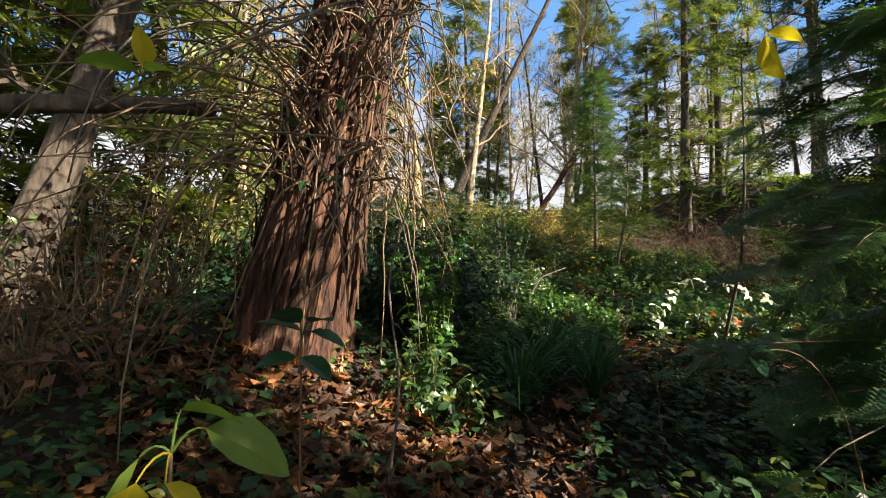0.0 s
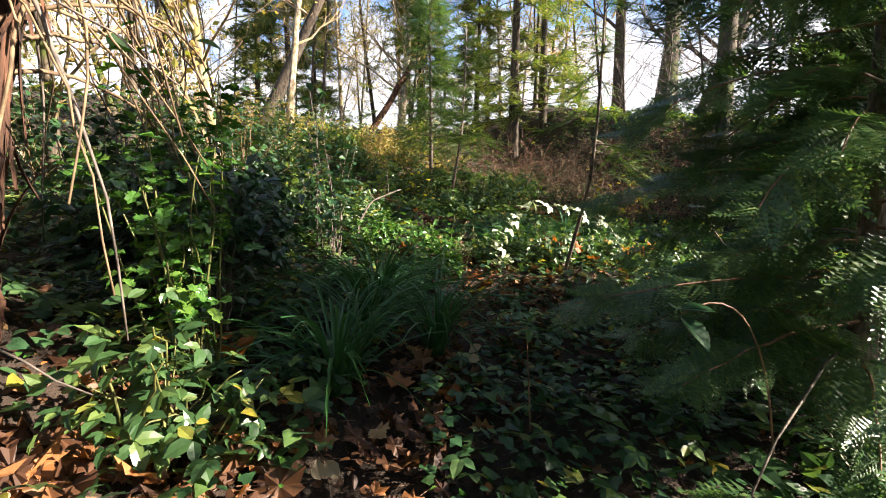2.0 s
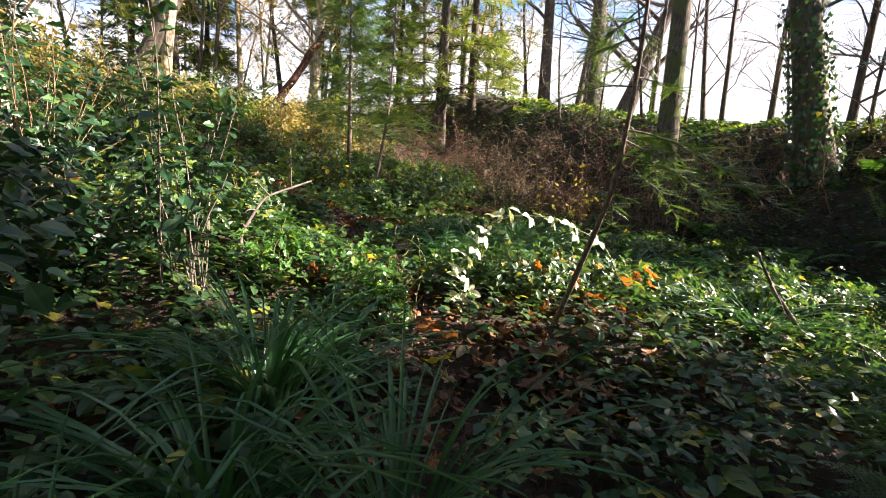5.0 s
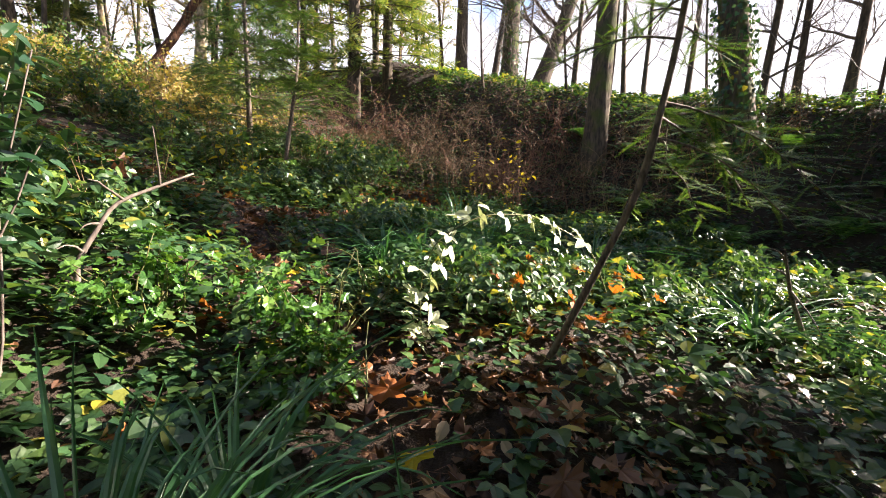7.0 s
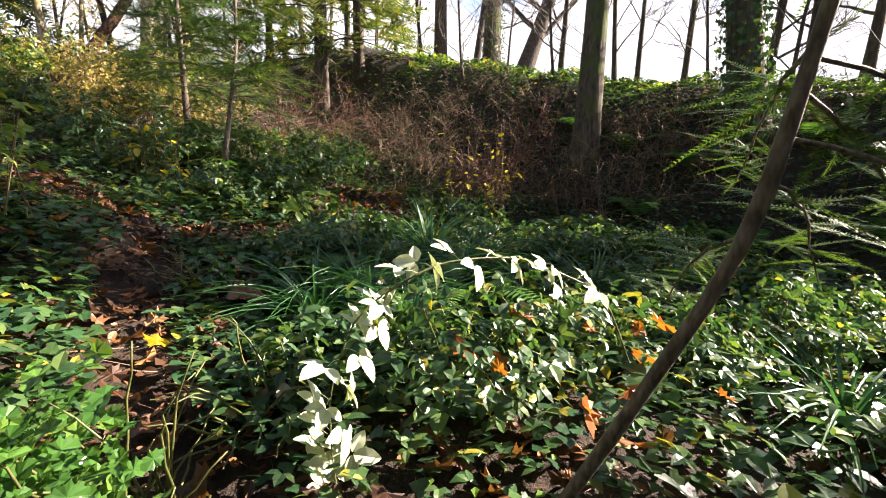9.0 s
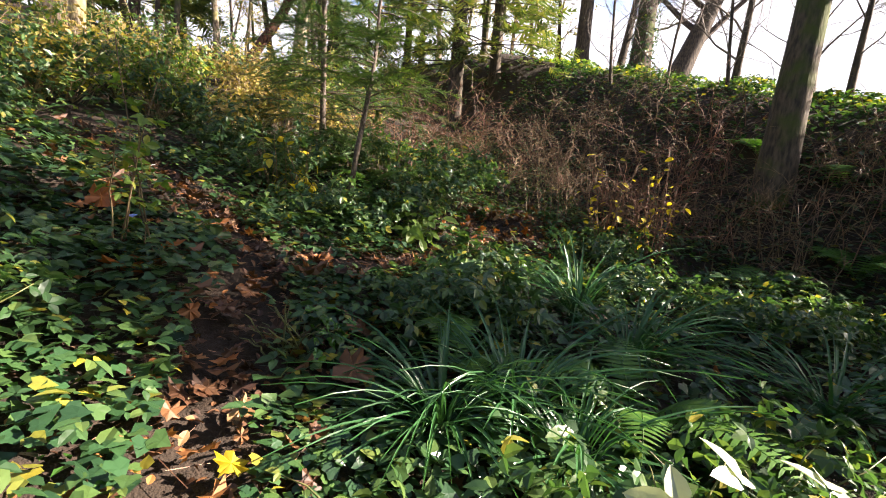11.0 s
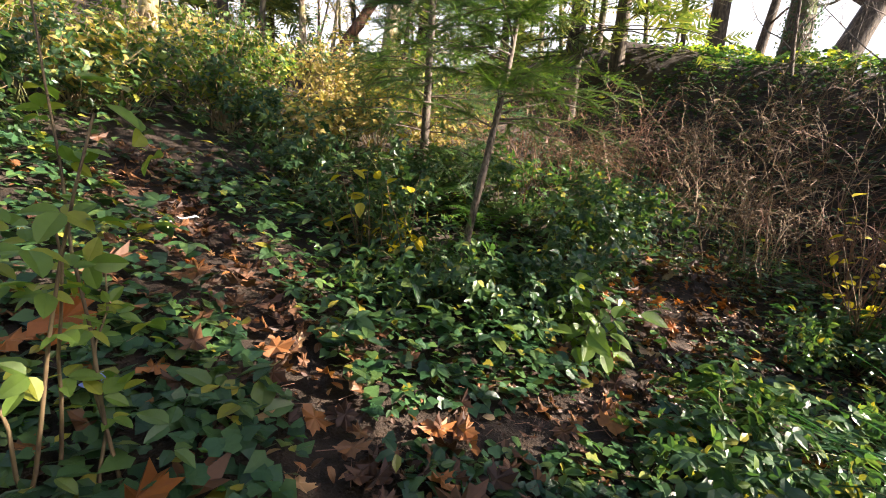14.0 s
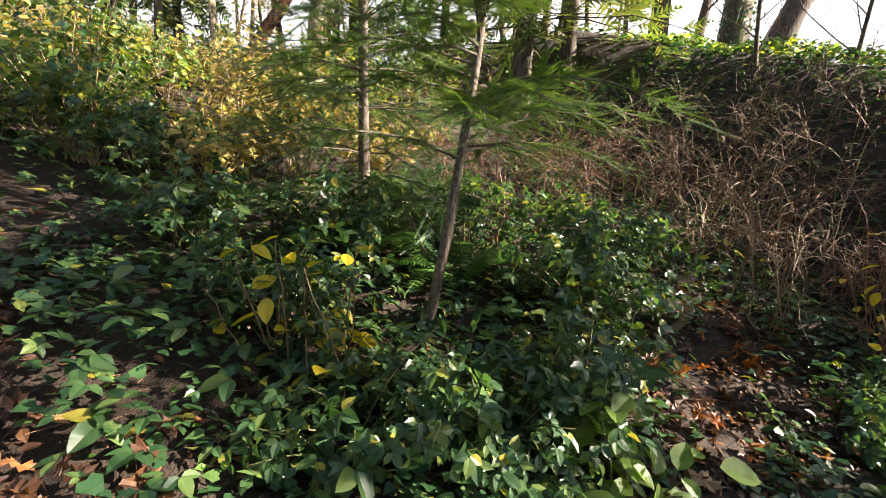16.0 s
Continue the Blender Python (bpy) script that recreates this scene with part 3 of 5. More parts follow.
for i in range(10):
    q = np.random.default_rng(1650 + i)
    x, y = q.uniform(-3.5, 1.8), q.uniform(8, 14)
    b = on_ground(x, y)
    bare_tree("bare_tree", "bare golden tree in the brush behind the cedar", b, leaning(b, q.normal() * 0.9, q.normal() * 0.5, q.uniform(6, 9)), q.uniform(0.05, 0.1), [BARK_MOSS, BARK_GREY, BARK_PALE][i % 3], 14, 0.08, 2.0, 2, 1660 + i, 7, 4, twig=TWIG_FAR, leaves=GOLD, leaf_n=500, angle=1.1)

# the trees at the start of the walk
cb = on_ground(-0.33, 3.37)


def old_cedar():
    q = np.random.default_rng(51)
    tree = thing("cedar_tree", cb, "old cedar with shaggy red-brown shredding bark and forked trunk", "tree")
    n, s = 60, 72
    line = trunk_line(cb - [0, 0, 0.3], cb + [0.72, 0.1, 3.4], 0.008, n, q)
    a = np.arange(s) * 2 * np.pi / s
    ridge = 0.075 * np.sign(np.sin(17 * a + 1.3)) * np.abs(np.sin(17 * a + 1.3)) ** 0.5 + 0.05 * np.sin(5 * a) + 0.035 * q.normal(size=s)
    k = np.linspace(0, 1, n)
    rad = (0.33 - 0.06 * k) * (1 + 0.3 * np.exp(-k * 7))
    twist = 0.5 * k
    ang = a[None] + twist[:, None]
    r = rad[:, None] * (1 + ridge[None] + 0.02 * q.normal(size=(n, s)))
    v = line[:, None] + np.stack([np.cos(ang) * r, np.sin(ang) * r, np.zeros_like(r)], -1)
    i, j = np.meshgrid(np.arange(n - 1), np.arange(s), indexing="ij")
    A, B = i * s + j, i * s + (j + 1) % s
    f = np.concatenate([np.stack([A, B, B + s], -1).reshape(-1, 3), np.stack([A, B + s, A + s], -1).reshape(-1, 3)])
    part("trunk", Geo().add(v, f), BARK_CEDAR, tree)
    fork = line[int(n * 0.62)]
    for m, (dx, dy, dz, r0) in enumerate([(0.55, 0.1, 6.0, 0.25), (1.7, 0.2, 4.6, 0.2), (-1.2, 0.8, 5.0, 0.16)]):
        p = trunk_line(fork, fork + [dx, dy, dz], 0.02, 12, q)
        part("stem", Geo().add(*tube(p, np.linspace(r0, r0 * 0.4, 12), 18, 0.08, m)), BARK_CEDAR, tree, smooth=True)
    for m in range(260):
        a0, z0 = q.uniform(0, 2 * np.pi), q.uniform(0.0, 2.7)
        l = q.uniform(0.3, 0.9)
        g = Geo()
        kk = np.linspace(0, 1, 7)
        zz = np.clip((z0 + l * kk + 0.3) / 3.9, 0, 0.99)
        c = np.array([along(line, z) for z in zz])
        rr = (0.33 - 0.06 * zz) * (1 + 0.3 * np.exp(-zz * 7)) * 1.06 + 0.012 + q.uniform(0.0, 0.13) * (kk - q.choice([0, 1])) ** 2
        aa = a0 + 0.5 * zz + np.cumsum(q.normal(size=7)) * 0.01
        w = q.uniform(0.012, 0.03)
        edges = []
        for sgn in (-1, 1):
            t = aa + sgn * w / rr * np.sin(np.pi * (0.12 + 0.8 * kk))
            edges.append(c + np.stack([np.cos(t) * rr, np.sin(t) * rr, np.zeros(7)], -1))
        mid = (edges[0] + edges[1]) / 2 + np.stack([np.cos(aa), np.sin(aa), np.zeros(7)], -1) * 0.008
        v = np.concatenate([edges[0], mid, edges[1]])
        f = []
        for b0 in (0, 7):
            for x in range(6):
                f += [(b0 + x, b0 + 7 + x, b0 + 8 + x), (b0 + x, b0 + 8 + x, b0 + 1 + x)]
        part("bark_strip", Geo().add(v, f), BARK_CEDAR, tree)
    P, H, S = [], [], []
    for m in range(46):
        c = fork + [q.uniform(-0.4, 1.0), q.uniform(-0.3, 0.5), q.uniform(1.2, 5.0)]
        a0 = q.uniform(0, 2 * np.pi)
        l = q.uniform(1.0, 2.6)
        p = arc(c, c + [math.cos(a0) * l, math.sin(a0) * l, -0.25 * l], 0.12 * l, 7, 0.03, q)
        part("bough", Geo().add(*tube(p, np.linspace(0.03, 0.006, 7), 5)), BARK_CEDAR, tree, smooth=True)
        for x in range(12):
            kk = q.uniform(0.2, 0.99)
            P.append(along(p, kk)), H.append([math.cos(a0 + q.normal() * 0.7), math.sin(a0 + q.normal() * 0.7), -0.7]), S.append(q.uniform(0.25, 0.5))
    part("crown", scatter(Geo(), T_CEDAR, P, q.normal(size=(len(P), 3)) * 0.4 + [0, 0, 1], H, S), CEDAR, tree, kind="stuff")
    return line


cedar_line = old_cedar()


def vine_tangle():
    q = np.random.default_rng(52)
    vine = thing("vine_tangle", cb + [0.2, -0.1, 0.9], "tangle of bare tan vines hanging round the cedar trunk", "vine")
    for m in range(430):
        k = q.uniform(0.3, 0.85)
        c = along(cedar_line, k)
        a0 = q.uniform(-3.3, 0.7) if m % 2 else q.uniform(-1.3, 0.9)
        o = np.array([math.cos(a0), math.sin(a0), 0])
        l, drop, lift = q.uniform(0.3, 1.7), q.uniform(0.1, 1.5), q.uniform(0.0, 0.5)
        w = np.array([-o[1], o[0], 0]) * q.normal() * 0.8
        n = 14
        t = np.linspace(0, 1, n)[:, None]
        p = c + o * (0.3 + l * (1.25 * t - 0.25 * t ** 3)) + w * t ** 2 + np.array([0, 0, 1]) * (lift * np.sin(t * 2.2) - drop * t ** 2.2)
        p = p + np.cumsum(q.normal(size=(n, 3)) * 0.012, 0)
        p[:, 2] = np.maximum(p[:, 2], land(p[:, 0], p[:, 1]) + 0.05)
        if from_line(EYEWAY, p[:, 0], p[:, 1]).min() < 0.6 or p[:, 0].max() > cb[0] + 1.25:
            continue
        part("stem", Geo().add(*tube(p, np.linspace(q.uniform(0.004, 0.013), 0.003, n), 5)), TWIG if m % 5 else TWIG_GREY, vine, smooth=True)
    k = 46
    c = np.array([along(cedar_line, z) for z in q.uniform(0.3, 0.85, k)])
    a0 = q.uniform(-2.9, 0.5, k)
    o = np.c_[np.cos(a0), np.sin(a0), np.zeros(k)]
    N, H = spread(k, q, 0.5, 0.8)
    part("leaves", scatter(Geo(), T_OVAL, c + o * q.uniform(0.4, 1.1, k)[:, None], N, H, q.uniform(0.06, 0.11, k)), BRAMBLE, vine, "few green leaves")


vine_tangle()

b = on_ground(-3.40, 4.92)
bare_tree("dark_tree", "dark leaning trunk behind the cedar", b, leaning(b, 1.5, 0.9, 7), 0.24, BARK_GREY, 10, 0.3, 2.6, 2, 53)
lg = Geo().add(*tube(arc((-2.559, 2.9, 2.15), (-0.587, 3.089, 2.35), 0.08, 8, 0.03), np.linspace(0.06, 0.045, 8), 8, 0.08))
solo("fallen_branch", lg, BARK_GREY, "thick grey branch lodged across against the cedar trunk", "branch", at=(-1.55, 2.967, 2.2), smooth=True)

b = on_ground(3.34, 2.08)
conifer("young_cedar", "young cedar with drooping flat green fronds beside the trail", b, leaning(b, 0.1, 0.1, 4.6), 0.07, 0.03, 1.2, 18, 4, T_CEDAR, CEDAR, BARK_SAP, 0.34, 0.4, 61, 8, 0.1, 0.55, 5)


def low_bough(tree, p0, p1, sag, seed, size=0.27, n=26, apart=True):
    """A long low cedar bough with hanging flat fronds."""
    q = np.random.default_rng(seed)
    p = arc(p0, p1, sag, 10, 0.01, q)
    limb = part("limb", Geo().add(*tube(p, np.linspace(0.008, 0.002, 10), 6)), TWIG_RED, tree, smooth=True)
    d = unit(p[-1] - p[0])
    side = unit(np.cross(d, [0, 0, 1]))
    g = Geo()
    for i in range(n):
        k = 0.12 + 0.87 * i / n
        s = 1 if i % 2 else -1
        if not apart:
            scatter(g, T_CEDAR, along(p, k), np.array([-0.35, -0.3, 0.8]) + q.normal(size=3) * 0.45, d * 0.5 + side * s * q.uniform(0.3, 0.9) + [0, 0, -q.uniform(0.3, 1.3)], size * q.uniform(0.75, 1.2) * (1.15 - 0.5 * k))
            continue
        hd = d * 0.7 + side * s * q.uniform(0.5, 0.9) + [0, 0, -q.uniform(0.15, 0.5)]
        part("frond", scatter(Geo(), T_CEDAR, along(p, k), np.array([-0.35, -0.3, 1.0]) + q.normal(size=3) * 0.25, hd, size * q.uniform(0.75, 1.15) * (1.15 - 0.5 * k)), CEDAR, limb)
    if not apart:
        part("fronds", g, CEDAR, limb, kind="stuff")


def bough_ring(tree, foot, count, z0, z1, az0, az1, reach, seed, size=0.32):
    """Boughs all the way up one side of a young cedar, drooping at the tips."""
    q = np.random.default_rng(seed)
    for i in range(count):
        z = z0 + (z1 - z0) * (i + q.uniform(0, 0.8)) / count
        a = math.radians(q.uniform(az0, az1))
        l = reach * q.uniform(0.6, 1.0) * (1 - 0.3 * (z - z0) / (z1 - z0))
        p0 = np.array([foot[0], foot[1], foot[2] + z])
        p1 = p0 + [math.cos(a) * l, math.sin(a) * l, -l * q.uniform(0.1, 0.45)]
        if from_line(EYEWAY, p1[:1], p1[1:2])[0] < 0.55 or p1[2] < land(p1[0], p1[1]) + 0.1:
            continue
        low_bough(tree, p0, p1, 0.1, seed * 50 + i, size, 24, False)


near_cedar = [o for o in scene.objects if o.name.startswith("young_cedar") and not o.parent][0]
for i, (p0, p1, sag) in enumerate([((3.30, 2.12, 0.95), (2.11, 2.55, 0.86), 0.03), ((3.29, 2.09, 0.75), (2.25, 2.20, 0.62), 0.05), ((3.30, 2.12, 1.35), (2.40, 2.74, 1.2), 0.12), ((3.30, 2.12, 1.75), (2.49, 2.64, 1.55), 0.15), ((3.29, 2.07, 1.5), (2.37, 1.84, 1.4), 0.12), ((3.29, 2.07, 2.1), (2.41, 2.34, 1.95), 0.15), ((3.29, 2.07, 1.1), (2.54, 2.63, 0.85), 0.08), ((3.29, 2.07, 2.5), (2.49, 2.03, 2.3), 0.15), ((3.30, 2.12, 2.4), (2.65, 2.82, 2.15), 0.15), ((3.29, 2.09, 0.6), (2.46, 1.73, 0.45), 0.1), ((3.29, 2.09, 0.55), (2.63, 2.57, 0.40), 0.1), ((3.29, 2.09, 1.75), (2.49, 2.08, 1.60), 0.1), ((3.29, 2.09, 2.75), (2.64, 2.62, 2.60), 0.1), ((3.29, 2.09, 2.6), (2.47, 1.83, 2.45), 0.1), ((3.29, 2.09, 1.1), (2.65, 1.52, 0.95), 0.1), ((3.29, 2.09, 1.5), (2.84, 2.71, 1.35), 0.1)]):
    low_bough(near_cedar, p0, p1, sag, 1700 + i)
bough_ring(near_cedar, on_ground(3.34, 2.08), 26, 0.35, 3.4, 100, 290, 1.4, 88, 0.28)
b = on_ground(4.25, 2.3)
further = conifer("young_cedar", "young cedar with lacy fronds at the foot of the slope", b, leaning(b, 0.1, 0.1, 5.2), 0.05, 0.1, 0.8, 14, 4, T_CEDAR, CEDAR, BARK_SAP, 0.34, 0.4, 67, 8, 0.1, 0.6, 7, True)
bough_ring(further, b, 14, 0.6, 3.6, 60, 250, 1.05, 89)
# Never in view: this cedar is added to shade the trail's start.
b = on_ground(3.56, -0.81)
conifer("young_cedar", "added young cedar out of view, shades the start of the trail", b, leaning(b, 0, 0.1, 6.0), 0.08, 0.05, 1.5, 24, 6, T_FIRFAR, CEDAR, BARK_SAP, 0.5, 0.4, 64, 8, 0.1, 0.6, 18, True)
# Also out of view: a fir put here to darken the trail foreground.
b = on_ground(8.4, -0.35)
conifer("fir_tree", "added fir out of view, shades the trail near the sapling", b, leaning(b, 0, 0.1, 8.5), 0.13, 0.08, 1.5, 26, 6, T_FIRFAR, FARFIR, BARK_GREY, 0.7, 0.4, 63, 8, 0.1, 0.6, 14, True)
b = on_ground(12.0, 2.75)
bare_tree("bank_tree", "thick bare trunk near the end of the bank", b, leaning(b, 0.2, -0.1, 11), 0.22, BARK_GREY, 14, 0.3, 2.6, 2, 65, twig=TWIG_GREY)
b = on_ground(12.0, 1.9)
conifer("fir_tree", "slim young fir near the end of the bank", b, leaning(b, 0, 0, 7), 0.1, 0.06, 0.8, 26, 6, T_FIRFAR, FARFIR, BARK_GREY, 0.55, 0.3, 66, 10, 0.1, 0.5, 14)


def sapling(label, pts, r0, seed, limbs, n_needle_twigs=10):
    """A slim fir sapling: curved stem, few long limbs, needles on every twig."""
    q = np.random.default_rng(seed)
    pts = np.array(pts, float)
    t = thing("fir_sapling", pts[0], label, "tree")
    k = np.linspace(0, len(pts) - 1, 24)
    line = np.stack([np.interp(k, np.arange(len(pts)), pts[:, i]) for i in range(3)], -1)
    line[1:-1] = (line[:-2] + line[1:-1] * 2 + line[2:]) / 4
    part("stem", Geo().add(*tube(line, np.linspace(r0, r0 * 0.35, 24) * (1 + 0.12 * (np.arange(24) % 5 == 0)), 10, 0.05, seed)), BARK_SAP, t, smooth=True)
    for zk, az, l, dz in limbs:
        c = along(line, zk)
        e = c + np.array([math.cos(az) * l, math.sin(az) * l, dz])
        p = arc(c, e, 0.09 * l, 9, 0.015 * l, q)
        limb = part("limb", Geo().add(*tube(p, np.linspace(max(0.005, r0 * 0.28), 0.002, 9), 5)), BARK_SAP, t, smooth=True)
        P, H, S = [], [], []
        for m in range(int(n_needle_twigs * 3.0 * l / 0.5)):
            kk = q.uniform(0.15, 1.0)
            s = q.choice([-1, 1])
            a = az + s * q.uniform(0.5, 1.1)
            P.append(along(p, min(kk, 0.999))), H.append([math.cos(a), math.sin(a), dz / l * 0.6 - 0.2 + q.normal() * 0.15]), S.append(q.uniform(0.16, 0.34) * (1.2 - 0.6 * kk) * min(1, l + 0.4))
        P.append(along(p, 0.93)), H.append(p[-1] - p[-3]), S.append(0.2)
        part("needles", scatter(Geo(), T_FIR, P, q.normal(size=(len(P), 3)) * 0.3 + [0, 0, 1], H, S), NEEDLE, limb, kind="stuff")


q = np.random.default_rng(70)
lim = [(0.52, -0.8, 0.9, -0.45), (0.5, -0.5, 0.65, -0.4), (0.47, -1.1, 0.6, -0.35), (0.44, -0.2, 0.6, -0.3), (0.4, 0.5, 0.45, -0.25), (0.53, 0.2, 0.8, -0.3)]
lim += [(z, q.uniform(0, 6.28), q.uniform(0.3, 0.9) * (1.25 - z), q.uniform(-0.25, 0.1)) for z in np.linspace(0.6, 0.99, 26)]
g0 = on_ground(4.03, 4.74, -0.05)
sapling("leaning fir sapling with a curved rough brown stem", [g0, (3.99, 4.55, 0.8), (3.94, 4.28, 1.44), (3.93, 4.2, 2.0), (3.92, 4.15, 2.7), (3.9, 4.12, 3.6)], 0.021, 71, lim, 12)
lim = [(z, q.uniform(0, 6.28), q.uniform(0.8, 1.7) * (1.3 - 0.85 * z), q.uniform(-0.25, 0.1)) for z in np.linspace(0.38, 0.98, 46)]
g0 = on_ground(5.8, 10.35, -0.05)
sapling("slim fir sapling rising out of the ivy and brambles", [g0, (5.83, 10.2, 1.8), (5.97, 10.27, 2.3), (6.1, 10.3, 2.9), (6.2, 10.35, 4.0), (6.25, 10.35, 5.2)], 0.036, 72, lim, 12)


# ---- undergrowth ----
def bush(name, label, category, at, r, h, leaf, n, tm, size, cane, canes, seed, group="", arching=0.5, upness=0.6, far=False):
    """A shrub: arching stems out of one root, leaves along the stems and over the mound."""
    q = np.random.default_rng(seed)
    at = np.asarray(at, float)
    t = thing(name, at, label, category, group)
    lines, g = [], Geo()
    for i in range(canes):
        a = q.uniform(0, 2 * np.pi)
        d = r * math.sqrt(q.uniform(0.05, 1))
        e = at + [math.cos(a) * d, math.sin(a) * d, h * q.uniform(0.35, 1.0) * (1 - 0.35 * (d / r) ** 2)]
        p = arc(at + [q.normal() * 0.06, q.normal() * 0.06, -0.05], e, arching * h * q.uniform(0.1, 0.5), 7, 0.02, q)
        lines.append(p)
        v = tube(p, np.linspace(0.006, 0.0025, 7), 4)
        if far:
            g.add(*v)
        else:
            part("stem", Geo().add(*v), cane, t, smooth=True)
    if far:
        part("stem", g, cane, t, kind="stuff")
    L = np.array(lines)
    i = q.integers(0, canes, n)
    k = q.uniform(0.25, 1.0, n) ** 0.7 * 5.99
    a0 = np.floor(k).astype(int)
    P = L[i, a0] + (L[i, a0 + 1] - L[i, a0]) * (k - a0)[:, None] + q.normal(size=(n, 3)) * 0.05
    out = (P - at) * [1, 1, 0.3]
    N = unit(out) * 0.5 + q.normal(size=(n, 3)) * 0.45 + [0, 0, upness]
    H = unit(out) * 0.8 + q.normal(size=(n, 3)) * 0.6
    S = size * q.uniform(0.6, 1.25, n)
    ok = from_line(EYEWAY, P[:, 0], P[:, 1]) > 0.3
    P, N, H, S = P[ok], N[ok], H[ok], S[ok]
    if n <= 100:
        for j in range(len(P)):
            part("leaf", scatter(Geo(), tm, P[j], N[j], H[j], S[j]), leaf, t)
    else:
        part("leaves", scatter(Geo(), tm, P, N, H, S), leaf, t, kind="stuff")
    return t


def grass_clump(at, r, h, n, seed, label="arching clump of dark green sedge beside the trail"):
    q = np.random.default_rng(seed)
    at = np.asarray(at, float)
    t = thing("sedge_clump", at, label, "grass", "sedge clumps")
    for i in range(int(n * 0.75)):
        g = Geo()
        a = q.uniform(0, 2 * np.pi)
        l = 1.35 * h * q.uniform(0.6, 1.25)
        o = np.array([math.cos(a), math.sin(a), 0])
        k = np.linspace(0, 1, 8)[:, None]
        b0 = at + o * q.uniform(0, 0.07) - [0, 0, 0.03]
        p = b0 + o * 1.5 * r * q.uniform(0.4, 1.4) * k ** 1.6 + np.array([0, 0, 1]) * l * (k * 1.25 - q.uniform(0.35, 1.0) * k ** 2.6)
        w = np.array([-o[1], o[0], 0]) * q.uniform(0.005, 0.0145)
        wk = np.clip(1.15 - k ** 3, 0.1, 1) * (1 - k * 0.4)
        v = np.concatenate([p - w * wk, p + np.array([0, 0, -0.004]), p + w * wk])
        f = []
        for c in (0, 8):
            for x in range(7):
                f += [(c + x, c + 8 + x, c + 9 + x), (c + x, c + 9 + x, c + 1 + x)]
        part("blade", g.add(v, f), GRASS, t)


def fern(at, fronds, l, seed, azimuth=None):
    q = np.random.default_rng(seed)
    at = np.asarray(at, float)
    t = thing("sword_fern", at, "green sword fern with arching fronds", "fern", "ferns")
    for i in range(fronds):
        a = q.uniform(0, 2 * np.pi) if azimuth is None else azimuth + q.normal() * 0.5
        o = np.array([math.cos(a), math.sin(a), 0])
        p = arc(at, at + o * l * q.uniform(0.7, 1.1) + [0, 0, l * 0.25], 0.22 * l, 24, 0, q)
        g = Geo().add(*tube(p, np.linspace(0.004, 0.001, 24), 4))
        tg = unit(np.gradient(p, axis=0))
        side = np.array([-o[1], o[0], 0])
        k = np.linspace(0, 1, 24)
        s = 0.17 * l * np.sin(np.pi * np.clip(0.12 + 0.88 * k, 0, 1)) + 0.01
        for sg in (-1, 1):
            scatter(g, T_PINNA, p[2:], np.cross(side, tg)[2:] * -1 + [0, 0, 0.3], (side * sg + tg * 0.25)[2:], s[2:])
        part("frond", g, FERN, t)


T_PINNA = fan(mirror([(0, 0), (0.1, 0.05), (0.09, 0.5), (0, 1.0)]), lambda x, y: -0.12 * y * y, (0, 0.4))

# dark glossy shrubs between the cedar and the trail
for i, (x, y, r, h) in enumerate([(0.85, 4.2, 0.55, 1.25), (0.8, 5.0, 0.7, 1.4), (0.4, 4.6, 0.6, 1.3), (1.0, 6.2, 0.8, 1.0), (0.5, 6.6, 0.9, 1.3)]):
    bush("dark_shrub", "dense shrub with glossy dark green leaves", "shrub", on_ground(x, y), r, h, DARKLEAF, 1500, T_OVAL, 0.075, TWIG_GREY, 40, 500 + i)
bush("dark_shrub", "tall open shrub with thin stems and dark leaves", "shrub", on_ground(1.95, 5.95), 0.4, 2.0, DARKLEAF, 520, T_OVAL, 0.085, TWIG_GREY, 16, 506, arching=0.1)
for i, (x, y, h) in enumerate([(-1.45, 3.2, 1.3), (-1.5, 2.75, 1.0), (-1.3, 3.9, 1.4), (-1.9, 3.6, 1.5), (-1.1, 2.8, 0.7), (-2.2, 3.1, 1.3)]):
    bush("dry_brush", "dry brown brush with withered leaves beside the cedar", "shrub", on_ground(x, y), 0.5, h, LITTER, 150, T_SMALL, 0.075, TWIG, 34, 510 + i, "dry brush", 0.3, far=True)
# holly-leaved shrubs
for i, (x, y, r, h, n) in enumerate([(0.74, 3.4, 0.3, 1.6, 460), (3.2, 5.62, 0.38, 0.62, 520), (3.0, 5.25, 0.3, 0.45, 320), (3.98, 7.2, 0.27, 0.34, 260), (2.55, 6.1, 0.35, 0.55, 300)]):
    bush("holly_grape_shrub", "low shrub with spiny glossy bright green leaves", "shrub", on_ground(x, y), r, h, GRAPE, n, T_SPINY, 0.075, CANE, 18, 520 + i, "holly-leaved shrubs", 0.2, 0.9)
# sedge
for i, (x, y, r, h, n) in enumerate([(1.34, 3.38, 0.4, 0.5, 110), (2.07, 3.72, 0.42, 0.5, 120), (2.0, 4.55, 0.45, 0.55, 130), (2.35, 4.75, 0.35, 0.4, 70), (4.4, 6.4, 0.34, 0.36, 110), (4.75, 5.95, 0.34, 0.36, 90), (5.9, 6.4, 0.5, 0.5, 110), (4.75, 6.3, 0.4, 0.45, 90), (6.3, 7.1, 0.5, 0.5, 110), (1.70, 4.00, 0.4, 0.5, 90), (6.6, 5.5, 0.5, 0.4, 90), (5.6, 3.9, 0.45, 0.35, 80)]):
    grass_clump(on_ground(x, y), r, h, n, 540 + i)
